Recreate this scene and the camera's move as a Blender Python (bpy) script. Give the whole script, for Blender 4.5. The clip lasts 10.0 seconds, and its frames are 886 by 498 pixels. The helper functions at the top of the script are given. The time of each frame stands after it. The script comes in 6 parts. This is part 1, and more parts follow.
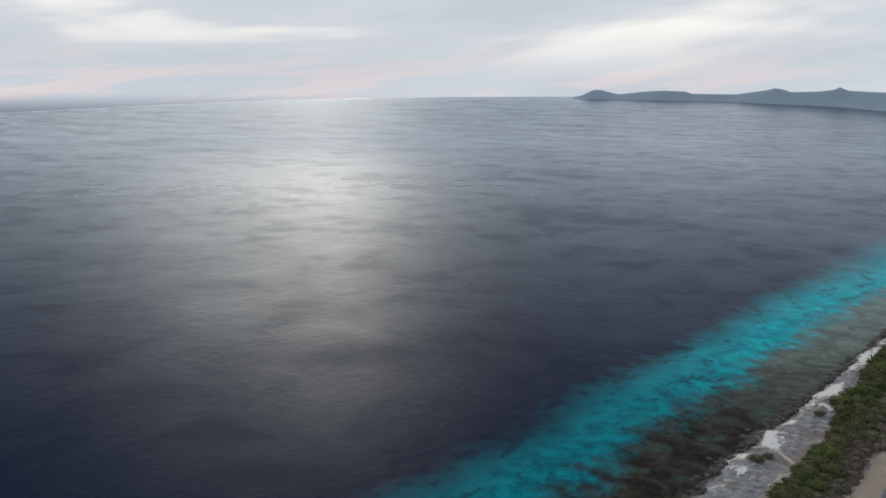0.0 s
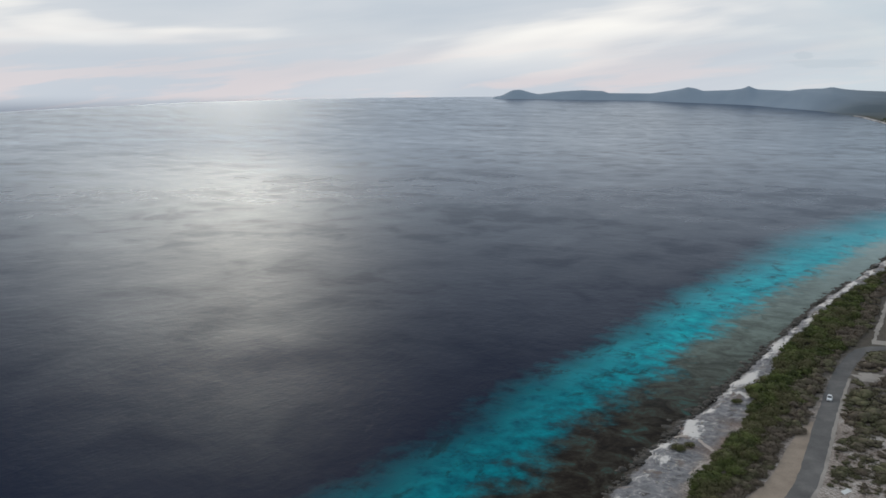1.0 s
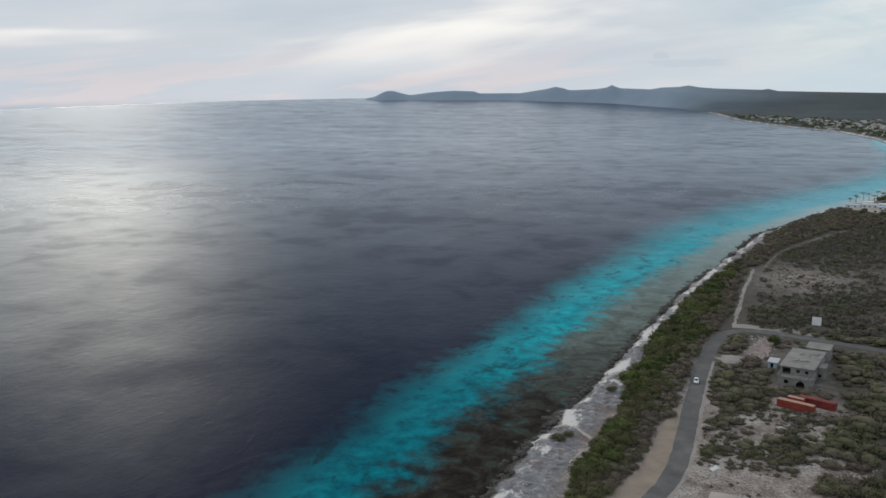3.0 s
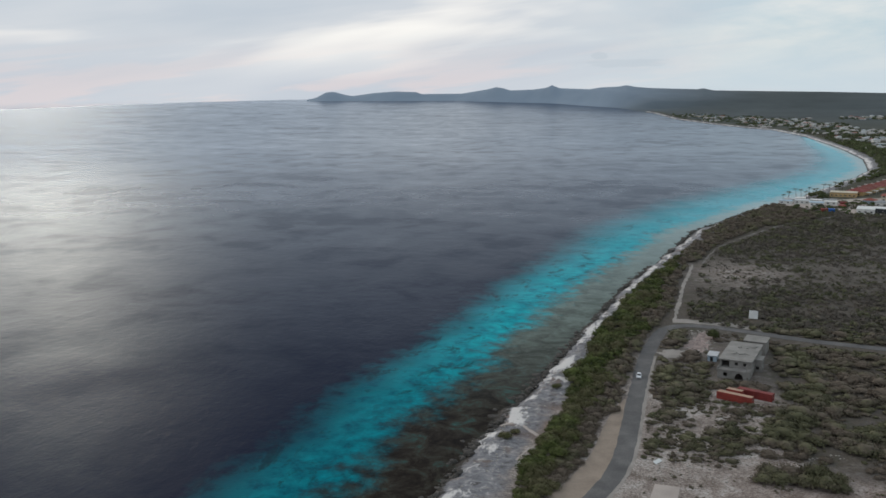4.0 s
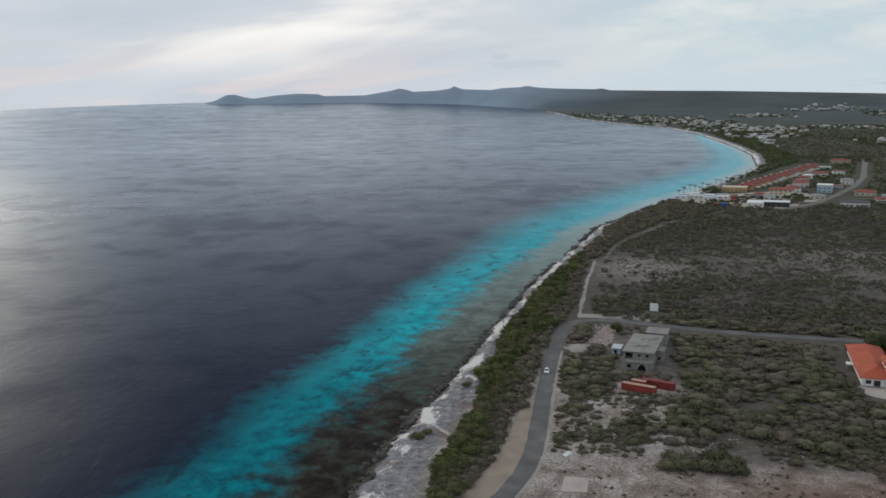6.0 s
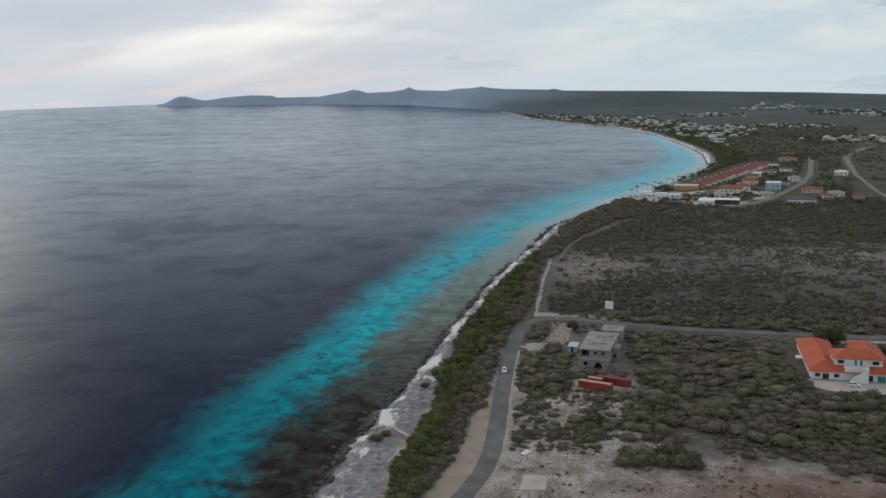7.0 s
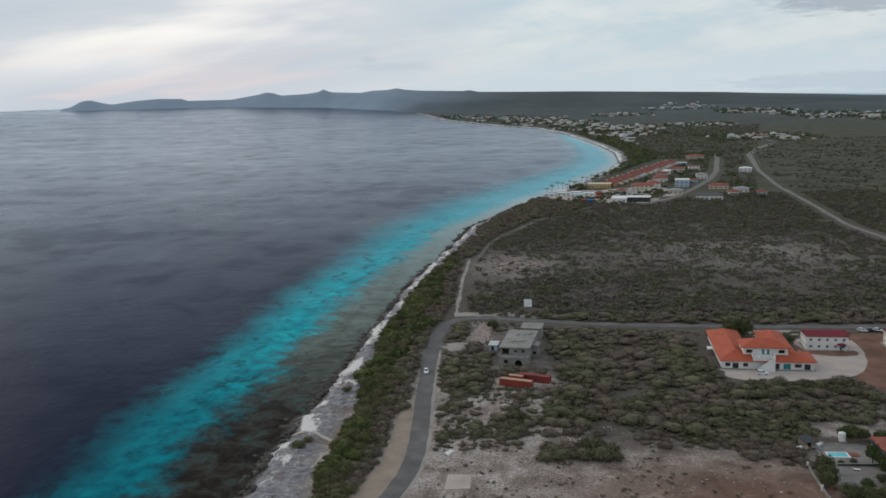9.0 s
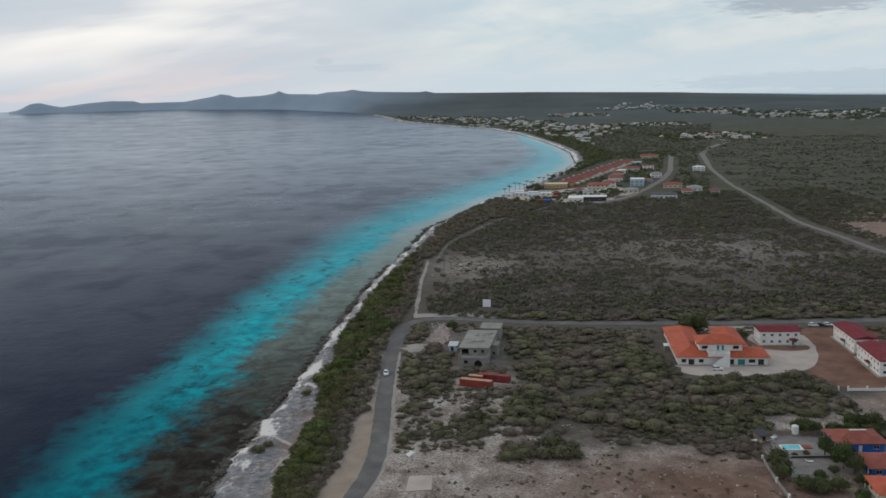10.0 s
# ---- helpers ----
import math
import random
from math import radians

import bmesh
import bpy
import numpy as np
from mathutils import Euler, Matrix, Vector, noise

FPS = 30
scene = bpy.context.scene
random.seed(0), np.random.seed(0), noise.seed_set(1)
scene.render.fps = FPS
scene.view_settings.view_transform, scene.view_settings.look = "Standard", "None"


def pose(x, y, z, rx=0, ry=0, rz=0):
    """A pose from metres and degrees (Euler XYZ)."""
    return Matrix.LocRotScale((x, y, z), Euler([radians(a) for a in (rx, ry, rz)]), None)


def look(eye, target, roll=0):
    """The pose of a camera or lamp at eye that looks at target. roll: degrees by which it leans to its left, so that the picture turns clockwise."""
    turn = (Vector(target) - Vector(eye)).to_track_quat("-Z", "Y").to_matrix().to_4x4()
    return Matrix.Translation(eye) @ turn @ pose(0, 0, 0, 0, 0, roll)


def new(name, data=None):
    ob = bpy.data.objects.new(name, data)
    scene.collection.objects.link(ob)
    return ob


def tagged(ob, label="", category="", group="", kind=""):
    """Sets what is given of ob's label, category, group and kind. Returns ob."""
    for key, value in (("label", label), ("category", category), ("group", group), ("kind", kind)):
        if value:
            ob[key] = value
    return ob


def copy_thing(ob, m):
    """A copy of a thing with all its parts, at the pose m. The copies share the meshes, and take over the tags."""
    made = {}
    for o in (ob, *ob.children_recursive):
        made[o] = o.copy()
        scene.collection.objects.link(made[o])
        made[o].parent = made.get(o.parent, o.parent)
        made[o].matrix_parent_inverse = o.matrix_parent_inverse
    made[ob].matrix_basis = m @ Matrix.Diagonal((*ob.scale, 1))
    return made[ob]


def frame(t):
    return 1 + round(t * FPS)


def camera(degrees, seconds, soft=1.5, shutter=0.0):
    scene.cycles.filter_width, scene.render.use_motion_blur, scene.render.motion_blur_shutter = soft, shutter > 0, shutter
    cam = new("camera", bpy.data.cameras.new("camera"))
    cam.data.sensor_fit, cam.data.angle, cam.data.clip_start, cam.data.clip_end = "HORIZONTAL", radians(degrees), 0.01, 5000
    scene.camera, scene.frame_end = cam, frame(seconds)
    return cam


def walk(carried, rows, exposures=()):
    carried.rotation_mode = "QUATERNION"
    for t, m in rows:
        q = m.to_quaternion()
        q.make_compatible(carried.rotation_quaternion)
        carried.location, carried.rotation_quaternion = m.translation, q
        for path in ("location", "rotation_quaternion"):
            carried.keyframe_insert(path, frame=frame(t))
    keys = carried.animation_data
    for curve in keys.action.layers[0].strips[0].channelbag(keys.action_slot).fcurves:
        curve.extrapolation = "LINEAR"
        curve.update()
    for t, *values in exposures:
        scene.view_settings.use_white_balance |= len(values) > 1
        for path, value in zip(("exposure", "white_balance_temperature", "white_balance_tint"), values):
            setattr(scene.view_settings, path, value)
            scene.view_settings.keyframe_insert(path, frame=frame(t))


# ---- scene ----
# ---------------------------------------------------------------- camera
EYE = 105.0
cam = camera(54.0, 10.0, soft=1.6)
TURN = [
    (0.0, 34.25, -10.33, 0.65), (0.5, 31.70, -10.28, 0.47), (1.0, 29.21, -10.25, 0.30),
    (1.5, 27.18, -10.22, 0.15), (2.0, 25.06, -10.20, 0.00), (2.5, 23.02, -10.18, -0.15),
    (4.0, 17.32, -10.15, -0.57), (4.5, 15.61, -10.14, -0.70), (5.0, 14.08, -10.14, -0.83),
    (5.5, 12.59, -10.14, -0.92), (7.0, 8.20, -10.14, -1.24), (7.5, 6.70, -10.14, -1.37),
    (8.0, 5.11, -10.15, -1.47), (8.5, 3.91, -10.15, -1.58), (9.0, 2.78, -10.16, -1.64),
    (9.5, 1.80, -10.16, -1.73), (10.0, 0.0, -10.17, -1.84),
]


def aim(yaw, pitch, roll):
    """The hovering camera, turned."""
    return pose(0, 0, EYE, 0, 0, yaw) @ pose(0, 0, 0, 90 + pitch, 0, 0) @ pose(0, 0, 0, 0, 0, roll)


walk(cam, [(t, aim(a, b, c)) for t, a, b, c in TURN])

# ---------------------------------------------------------------- light
SUN_TURN, SUN_UP = 42.0, 20.0          # degrees to the left of +y, and above the horizon
sun_way = Vector((-math.sin(radians(SUN_TURN)) * math.cos(radians(SUN_UP)),
                  math.cos(radians(SUN_TURN)) * math.cos(radians(SUN_UP)), math.sin(radians(SUN_UP))))
sun = new("sun", bpy.data.lights.new("sun", "SUN"))
sun.data.energy, sun.data.angle, sun.data.color = 0.4, radians(100), (1.0, 0.95, 0.88)
sun.matrix_world = look(sun_way * 400, (0, 0, 0))


class Nodes:
    """A short way to write a node tree."""

    def __init__(self, tree):
        self.tree = tree
        tree.nodes.clear()

    def add(self, kind, props=None, **sockets):
        n = self.tree.nodes.new(kind)
        p = props or {}
        if "operation" in p:
            n.operation = p["operation"]
        if "use_clamp" in p:
            n.use_clamp = p["use_clamp"]
        if "data_type" in p:
            n.data_type, n.blend_type = p["data_type"], p["blend_type"]
        if "interpolation_type" in p:
            n.interpolation_type = p["interpolation_type"]
        if "attribute_name" in p:
            n.attribute_name = p["attribute_name"]
        if "sky_type" in p:
            n.sky_type, n.sun_disc = p["sky_type"], False
            n.sun_elevation, n.sun_rotation = p["sun_elevation"], p["sun_rotation"]
        for k, v in sockets.items():
            key = k.replace("_", " ")
            if key[0] == "i" and key[1:].isdigit():
                s = n.inputs[int(key[1:])]
            else:
                s = n.inputs[key]
            if isinstance(v, bpy.types.NodeSocket):
                self.tree.links.new(v, s)
            else:
                s.default_value = v
        return n

    def math(self, op, a, b=0.0, c=0.0, clamp=False):
        return self.add("ShaderNodeMath", {"operation": op, "use_clamp": clamp}, i0=a, i1=b, i2=c).outputs[0]

    def noise(self, vec, scale, detail=4.0, rough=0.55, dist=0.0):
        return self.add("ShaderNodeTexNoise", None, Vector=vec, Scale=scale, Detail=detail, Roughness=rough,
                        Distortion=dist).outputs["Fac"]

    def ramp(self, fac, stops):
        n = self.add("ShaderNodeValToRGB", None, Fac=fac)
        e = n.color_ramp.elements
        while len(e) < len(stops):
            e.new(0.5)
        for el, (p, c) in zip(e, stops):
            el.position = p
            el.color = (c, c, c, 1) if isinstance(c, (int, float)) else (*c, 1)
        return n.outputs["Color"]

    def mix(self, fac, a, b, mode="MIX"):
        n = self.add("ShaderNodeMix", {"data_type": "RGBA", "blend_type": mode})
        for i, v in ((0, fac), (6, a), (7, b)):
            if isinstance(v, bpy.types.NodeSocket):
                self.tree.links.new(v, n.inputs[i])
            elif i == 0:
                n.inputs[i].default_value = v
            else:
                n.inputs[i].default_value = (*v[:3], 1)
        return n.outputs[2]

    def map(self, vec, scale=(1, 1, 1), rot=(0, 0, 0)):
        return self.add("ShaderNodeMapping", None, Vector=vec, Scale=scale, Rotation=rot).outputs[0]

    def smooth(self, v, lo, hi):
        return self.add("ShaderNodeMapRange", {"interpolation_type": "SMOOTHSTEP"}, Value=v, From_Min=lo,
                        From_Max=hi).outputs[0]


def sky():
    """High broken evening cloud over a clear sky, brightest round the veiled sun, pinkish near the horizon."""
    world = bpy.data.worlds.new("sky")
    scene.world = world
    world.use_nodes = True
    n = Nodes(world.node_tree)
    clear = n.add("ShaderNodeTexSky", {"sky_type": "NISHITA", "sun_elevation": radians(SUN_UP),
                                       "sun_rotation": radians(-SUN_TURN)}).outputs[0]
    clear = n.mix(1.0, clear, (0.06, 0.07, 0.08), "MULTIPLY")
    d = n.add("ShaderNodeTexCoord").outputs["Generated"]
    sep = n.add("ShaderNodeSeparateXYZ", None, Vector=d)
    x, y, z = sep.outputs
    u = n.math("ARCTAN2", n.math("MULTIPLY", x, -1.0), y)            # turn to the left, radians
    w = n.math("ADD", z, n.math("MULTIPLY", u, 0.12))                 # the sheets sink towards the left
    band = n.add("ShaderNodeCombineXYZ", None, X=n.math("MULTIPLY", u, 1.9), Y=n.math("MULTIPLY", w, 11.0), Z=0.0).outputs[0]
    soft = n.add("ShaderNodeCombineXYZ", None, X=n.math("MULTIPLY", u, 5.0), Y=n.math("MULTIPLY", z, 15.0), Z=0.3).outputs[0]
    sheet_ = n.noise(band, 1.35, 3.0, 0.45, 0.4)
    wisp = n.noise(n.map(band, (1.0, 1.6, 1.0)), 2.6, 5.0, 0.55, 0.4)
    puff = n.noise(soft, 2.0, 6.0, 0.6, 0.3)
    cover = n.math("ADD", n.math("MULTIPLY", sheet_, 0.80), n.math("MULTIPLY", wisp, 0.20))
    stratus = n.ramp(cover, [(0.34, (0.98, 0.96, 0.92)), (0.42, (0.81, 0.81, 0.81)), (0.48, (0.62, 0.66, 0.71)), (0.60, (0.53, 0.59, 0.66))])
    open_sky = n.mix(n.ramp(n.math("ADD", n.math("MULTIPLY", puff, 0.6), n.math("MULTIPLY", wisp, 0.4)), [(0.40, 0.0), (0.62, 1.0)]), (0.55, 0.675, 0.75), (0.77, 0.805, 0.815))
    open_sky = n.mix(0.85, clear, open_sky)
    veil = n.smooth(n.math("ADD", u, n.math("MULTIPLY", n.math("SUBTRACT", sheet_, 0.5), 0.5)), -0.10, 0.22)
    col = n.mix(n.math("MULTIPLY", veil, 0.95), open_sky, stratus)
    low = n.smooth(n.math("ADD", z, n.math("MULTIPLY", n.math("SUBTRACT", wisp, 0.5), 0.05)), 0.075, 0.005)
    rosy = n.mix(n.smooth(wisp, 0.44, 0.58), (0.57, 0.62, 0.69), (0.72, 0.66, 0.68))
    rosy = n.mix(veil, (0.60, 0.69, 0.75), rosy)
    col = n.mix(n.math("MULTIPLY", low, 0.8), col, rosy)
    near = n.add("ShaderNodeVectorMath", {"operation": "DOT_PRODUCT"}, i0=d, i1=tuple(sun_way)).outputs["Value"]
    glow = n.math("POWER", n.math("MAXIMUM", near, 0.0), 280.0)
    col = n.mix(glow, col, (23.0, 19.6, 15.2), "ADD")
    # a second glow, added left of the sun to spread the sea glitter
    gap = Vector((-math.sin(radians(50.0)) * math.cos(radians(21.0)), math.cos(radians(50.0)) * math.cos(radians(21.0)), math.sin(radians(21.0))))
    beside = n.add("ShaderNodeVectorMath", {"operation": "DOT_PRODUCT"}, i0=d, i1=tuple(gap)).outputs["Value"]
    col = n.mix(n.math("POWER", n.math("MAXIMUM", beside, 0.0), 300.0), col, (10.5, 9.4, 7.8), "ADD")
    wide = n.math("POWER", n.math("MAXIMUM", near, 0.0), 9.0)
    col = n.mix(n.math("MULTIPLY", wide, n.smooth(z, 0.06, 0.30)), col, (0.40, 0.38, 0.35), "ADD")
    # the sky overhead is duller than the bright west
    col = n.mix(n.math("MULTIPLY", n.smooth(z, 0.16, 0.50), 0.55), col, (0.44, 0.51, 0.60))

    def patch(turn, up, half_u, half_v, strength, colour, source, lo, hi):
        """A small ragged cloud at a place in the sky."""
        du = n.math("DIVIDE", n.math("SUBTRACT", u, radians(turn)), radians(half_u))
        dv = n.math("DIVIDE", n.math("SUBTRACT", z, math.sin(radians(up))), radians(half_v))
        r = n.math("SQRT", n.math("ADD", n.math("MULTIPLY", du, du), n.math("MULTIPLY", dv, dv)))
        f = n.math("ADD", n.smooth(r, 1.3, 0.2), n.math("MULTIPLY", n.math("SUBTRACT", source, 0.5), 1.6))
        f = n.math("MULTIPLY", n.math("MULTIPLY", n.smooth(f, lo, hi), n.smooth(r, 1.6, 0.7)), strength)
        return n.mix(f, col, colour)

    ragged = n.noise(n.map(soft, (0.8, 2.2, 1.0)), 9.0, 6.0, 0.65, 0.6)
    col = patch(5.6, 1.75, 3.4, 0.35, 0.27, (0.46, 0.53, 0.59), ragged, 0.35, 0.75)
    col = patch(7.2, 2.25, 0.7, 0.30, 0.24, (0.43, 0.50, 0.56), ragged, 0.35, 0.7)
    col = patch(-22.5, 4.7, 7.0, 1.2, 0.75, (0.34, 0.40, 0.47), ragged, 0.40, 0.95)
    col = patch(-26.0, 0.1, 14.0, 0.75, 0.55, (0.46, 0.56, 0.64), ragged, 0.3, 0.7)
    below = n.smooth(z, -0.004, -0.03)
    col = n.mix(below, col, (0.22, 0.26, 0.33))
    bg = n.add("ShaderNodeBackground", None, Color=col, Strength=1.0).outputs[0]
    n.add("ShaderNodeOutputWorld", None, Surface=bg)


sky()


# ---------------------------------------------------------------- materials
def material(name):
    m = bpy.data.materials.new(name)
    m.use_nodes = True
    return m, Nodes(m.node_tree)


def finish(n, colour, rough=0.8, bump=None, strength=0.3, dist=0.1, metal=0.0, spec=0.5):
    args = dict(Base_Color=colour if isinstance(colour, bpy.types.NodeSocket) else (*colour, 1), Roughness=rough,
                Metallic=metal, Specular_IOR_Level=spec)
    if bump is not None:
        args["Normal"] = n.add("ShaderNodeBump", None, Height=bump, Strength=strength, Distance=dist).outputs[0]
    b = n.add("ShaderNodeBsdfPrincipled", None, **args)
    n.add("ShaderNodeOutputMaterial", None, Surface=b.outputs[0])


def coords(n):
    return n.add("ShaderNodeNewGeometry").outputs["Position"]


def plain(name, colour, rough=0.7, vary=0.18, scale=0.6, grain=6.0, bump=0.25, metal=0.0, spec=0.4):
    """A surface of one colour with blotches, streaky dirt and fine grain."""
    m, n = material(name)
    p = coords(n)
    a = n.noise(p, scale, 5.0, 0.6)
    b = n.noise(n.map(p, (1, 1, 0.25)), grain, 4.0, 0.65)
    f = n.math("ADD", n.math("MULTIPLY", a, 0.65), n.math("MULTIPLY", b, 0.35))
    lo = tuple(max(0, c * (1 - vary * 1.6)) for c in colour)
    hi = tuple(min(0.95, c * (1 + vary)) for c in colour)
    col = n.ramp(f, [(0.3, lo), (0.55, colour), (0.75, hi)])
    finish(n, col, rough, b, bump, 0.03, metal, spec)
    return m


def attribute(n, name):
    return n.add("ShaderNodeAttribute", {"attribute_name": name}).outputs["Fac"]


UPLAND_LOW, UPLAND_HIGH = (0.053, 0.065, 0.067), (0.085, 0.101, 0.105)      # dark scrub and paler slopes, tinted blue-grey for distance haze


def ground_material():
    """Dry grey coral soil with pale limestone, reddish earth, twigs, and low scrub far off."""
    m, n = material("dry_ground")
    p = coords(n)
    shore, scrub, red = attribute(n, "shore"), attribute(n, "scrub"), attribute(n, "red")
    big = n.noise(p, 0.018, 5.0, 0.6, 0.4)
    mid = n.noise(p, 0.11, 6.0, 0.65, 0.5)
    fine = n.noise(p, 0.9, 5.0, 0.7)
    grit = n.noise(p, 4.0, 3.0, 0.7)
    soil = n.ramp(mid, [(0.30, (0.140, 0.108, 0.092)), (0.43, (0.250, 0.205, 0.178)), (0.53, (0.37, 0.315, 0.280)), (0.66, (0.55, 0.505, 0.465))])
    soil = n.mix(n.math("MULTIPLY", n.ramp(fine, [(0.46, 0.0), (0.60, 1.0)]), 0.5), soil, (0.14, 0.118, 0.10))
    lumps = n.noise(p, 1.3, 6.0, 0.8, 0.3)
    soil = n.mix(n.ramp(lumps, [(0.55, 0.0), (0.62, 0.75)]), soil, (0.52, 0.48, 0.44))
    soil = n.mix(n.ramp(lumps, [(0.42, 0.8), (0.48, 0.0)]), soil, (0.085, 0.066, 0.052))
    earth = n.ramp(mid, [(0.3, (0.108, 0.062, 0.045)), (0.55, (0.182, 0.110, 0.083)), (0.72, (0.29, 0.205, 0.168))])
    soil = n.mix(red, soil, earth)
    # low growth between the shrubs
    leaf = n.ramp(fine, [(0.25, (0.050, 0.044, 0.034)), (0.5, (0.094, 0.078, 0.062)), (0.75, (0.15, 0.125, 0.10))])
    leaf = n.mix(n.smooth(scrub, 0.95, 1.4), leaf, n.mix(n.ramp(n.noise(p, 0.03, 7.0, 0.72, 0.5), [(0.36, 0.0), (0.64, 1.0)]), (0.036, 0.040, 0.022), (0.086, 0.086, 0.054)))
    patch = n.math("ADD", n.math("MULTIPLY", mid, 0.6), n.math("MULTIPLY", n.noise(p, 0.35, 5.0, 0.65), 0.4))
    grown = n.ramp(n.math("ADD", patch, n.math("MULTIPLY", n.math("SUBTRACT", scrub, 0.5), 0.30)), [(0.53, 0.0), (0.63, 1.0)])
    fieldsoil = n.ramp(mid, [(0.30, (0.066, 0.057, 0.050)), (0.48, (0.105, 0.093, 0.086)), (0.56, (0.170, 0.153, 0.145)), (0.63, (0.37, 0.34, 0.32))])
    tuft = n.noise(p, 0.26, 7.0, 0.8, 0.4)
    fieldsoil = n.mix(n.math("MULTIPLY", n.ramp(tuft, [(0.45, 0.0), (0.53, 1.0)]), 0.9), fieldsoil, n.mix(n.ramp(n.noise(p, 0.06, 4.0, 0.6), [(0.42, 0.0), (0.60, 1.0)]), (0.066, 0.065, 0.043), (0.100, 0.084, 0.072)))
    fieldsoil = n.mix(n.ramp(grit, [(0.58, 0.0), (0.70, 0.45)]), fieldsoil, (0.30, 0.275, 0.25))
    soil = n.mix(n.smooth(scrub, 0.3, 0.8), soil, fieldsoil)
    soil = n.mix(n.math("MULTIPLY", grown, 0.85), soil, leaf)
    # shore: pale coral rubble and grey ironshore rock
    rock = n.ramp(n.noise(p, 0.35, 7.0, 0.72, 0.6), [(0.32, (0.07, 0.058, 0.052)), (0.43, (0.165, 0.163, 0.172)), (0.52, (0.225, 0.222, 0.232)), (0.60, (0.31, 0.295, 0.285)), (0.68, (0.56, 0.53, 0.50))])
    stain = n.noise(p, 0.11, 5.0, 0.65, 0.4)
    rock = n.mix(n.math("MULTIPLY", n.smooth(stain, 0.54, 0.64), 0.75), rock, n.mix(fine, (0.105, 0.070, 0.055), (0.235, 0.180, 0.150)))
    sandy = attribute(n, "sand")
    sand_mask = n.math("ADD", n.math("MULTIPLY", sandy, 0.14), n.math("ADD", n.math("ADD", n.math("MULTIPLY", n.noise(n.map(p, (1, 0.6, 1)), 0.3, 6.0, 0.7, 0.6), 0.45), n.math("MULTIPLY", n.noise(n.map(p, (1, 0.35, 1)), 0.09, 5.0, 0.6, 0.3), 0.55)), n.math("MULTIPLY", n.math("ABSOLUTE", n.math("SUBTRACT", shore, 6.0)), -0.016)))
    sand = n.mix(n.math("MULTIPLY", fine, 0.6), (0.72, 0.69, 0.66), (0.50, 0.46, 0.43))
    rock = n.mix(n.math("MULTIPLY", red, n.ramp(fine, [(0.35, 0.5), (0.6, 1.0)])), rock, (0.125, 0.082, 0.064))
    rock = n.mix(n.ramp(sand_mask, [(0.49, 0.0), (0.54, 1.0)]), rock, sand)
    wet = n.math("ADD", shore, n.math("MULTIPLY", n.math("SUBTRACT", fine, 0.5), 5.0))
    rock = n.mix(n.smooth(wet, 4.8, 2.0), rock, (0.052, 0.045, 0.038))
    inland = n.math("ADD", shore, n.math("MULTIPLY", n.math("SUBTRACT", mid, 0.5), 16.0))
    col = n.mix(n.smooth(inland, 15.0, 21.0), rock, soil)
    # distance haze painted in: far ground fades to the blue-grey slope colour
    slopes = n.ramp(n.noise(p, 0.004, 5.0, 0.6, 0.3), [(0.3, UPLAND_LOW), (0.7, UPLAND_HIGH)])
    col = n.mix(n.math("MULTIPLY", attribute(n, "haze_mask"), n.smooth(inland, 15.0, 60.0)), col, slopes)
    finish(n, col, 0.95, n.math("ADD", fine, n.math("MULTIPLY", grit, 0.4)), 0.8, 0.35, 0.0, 0.15)
    return m


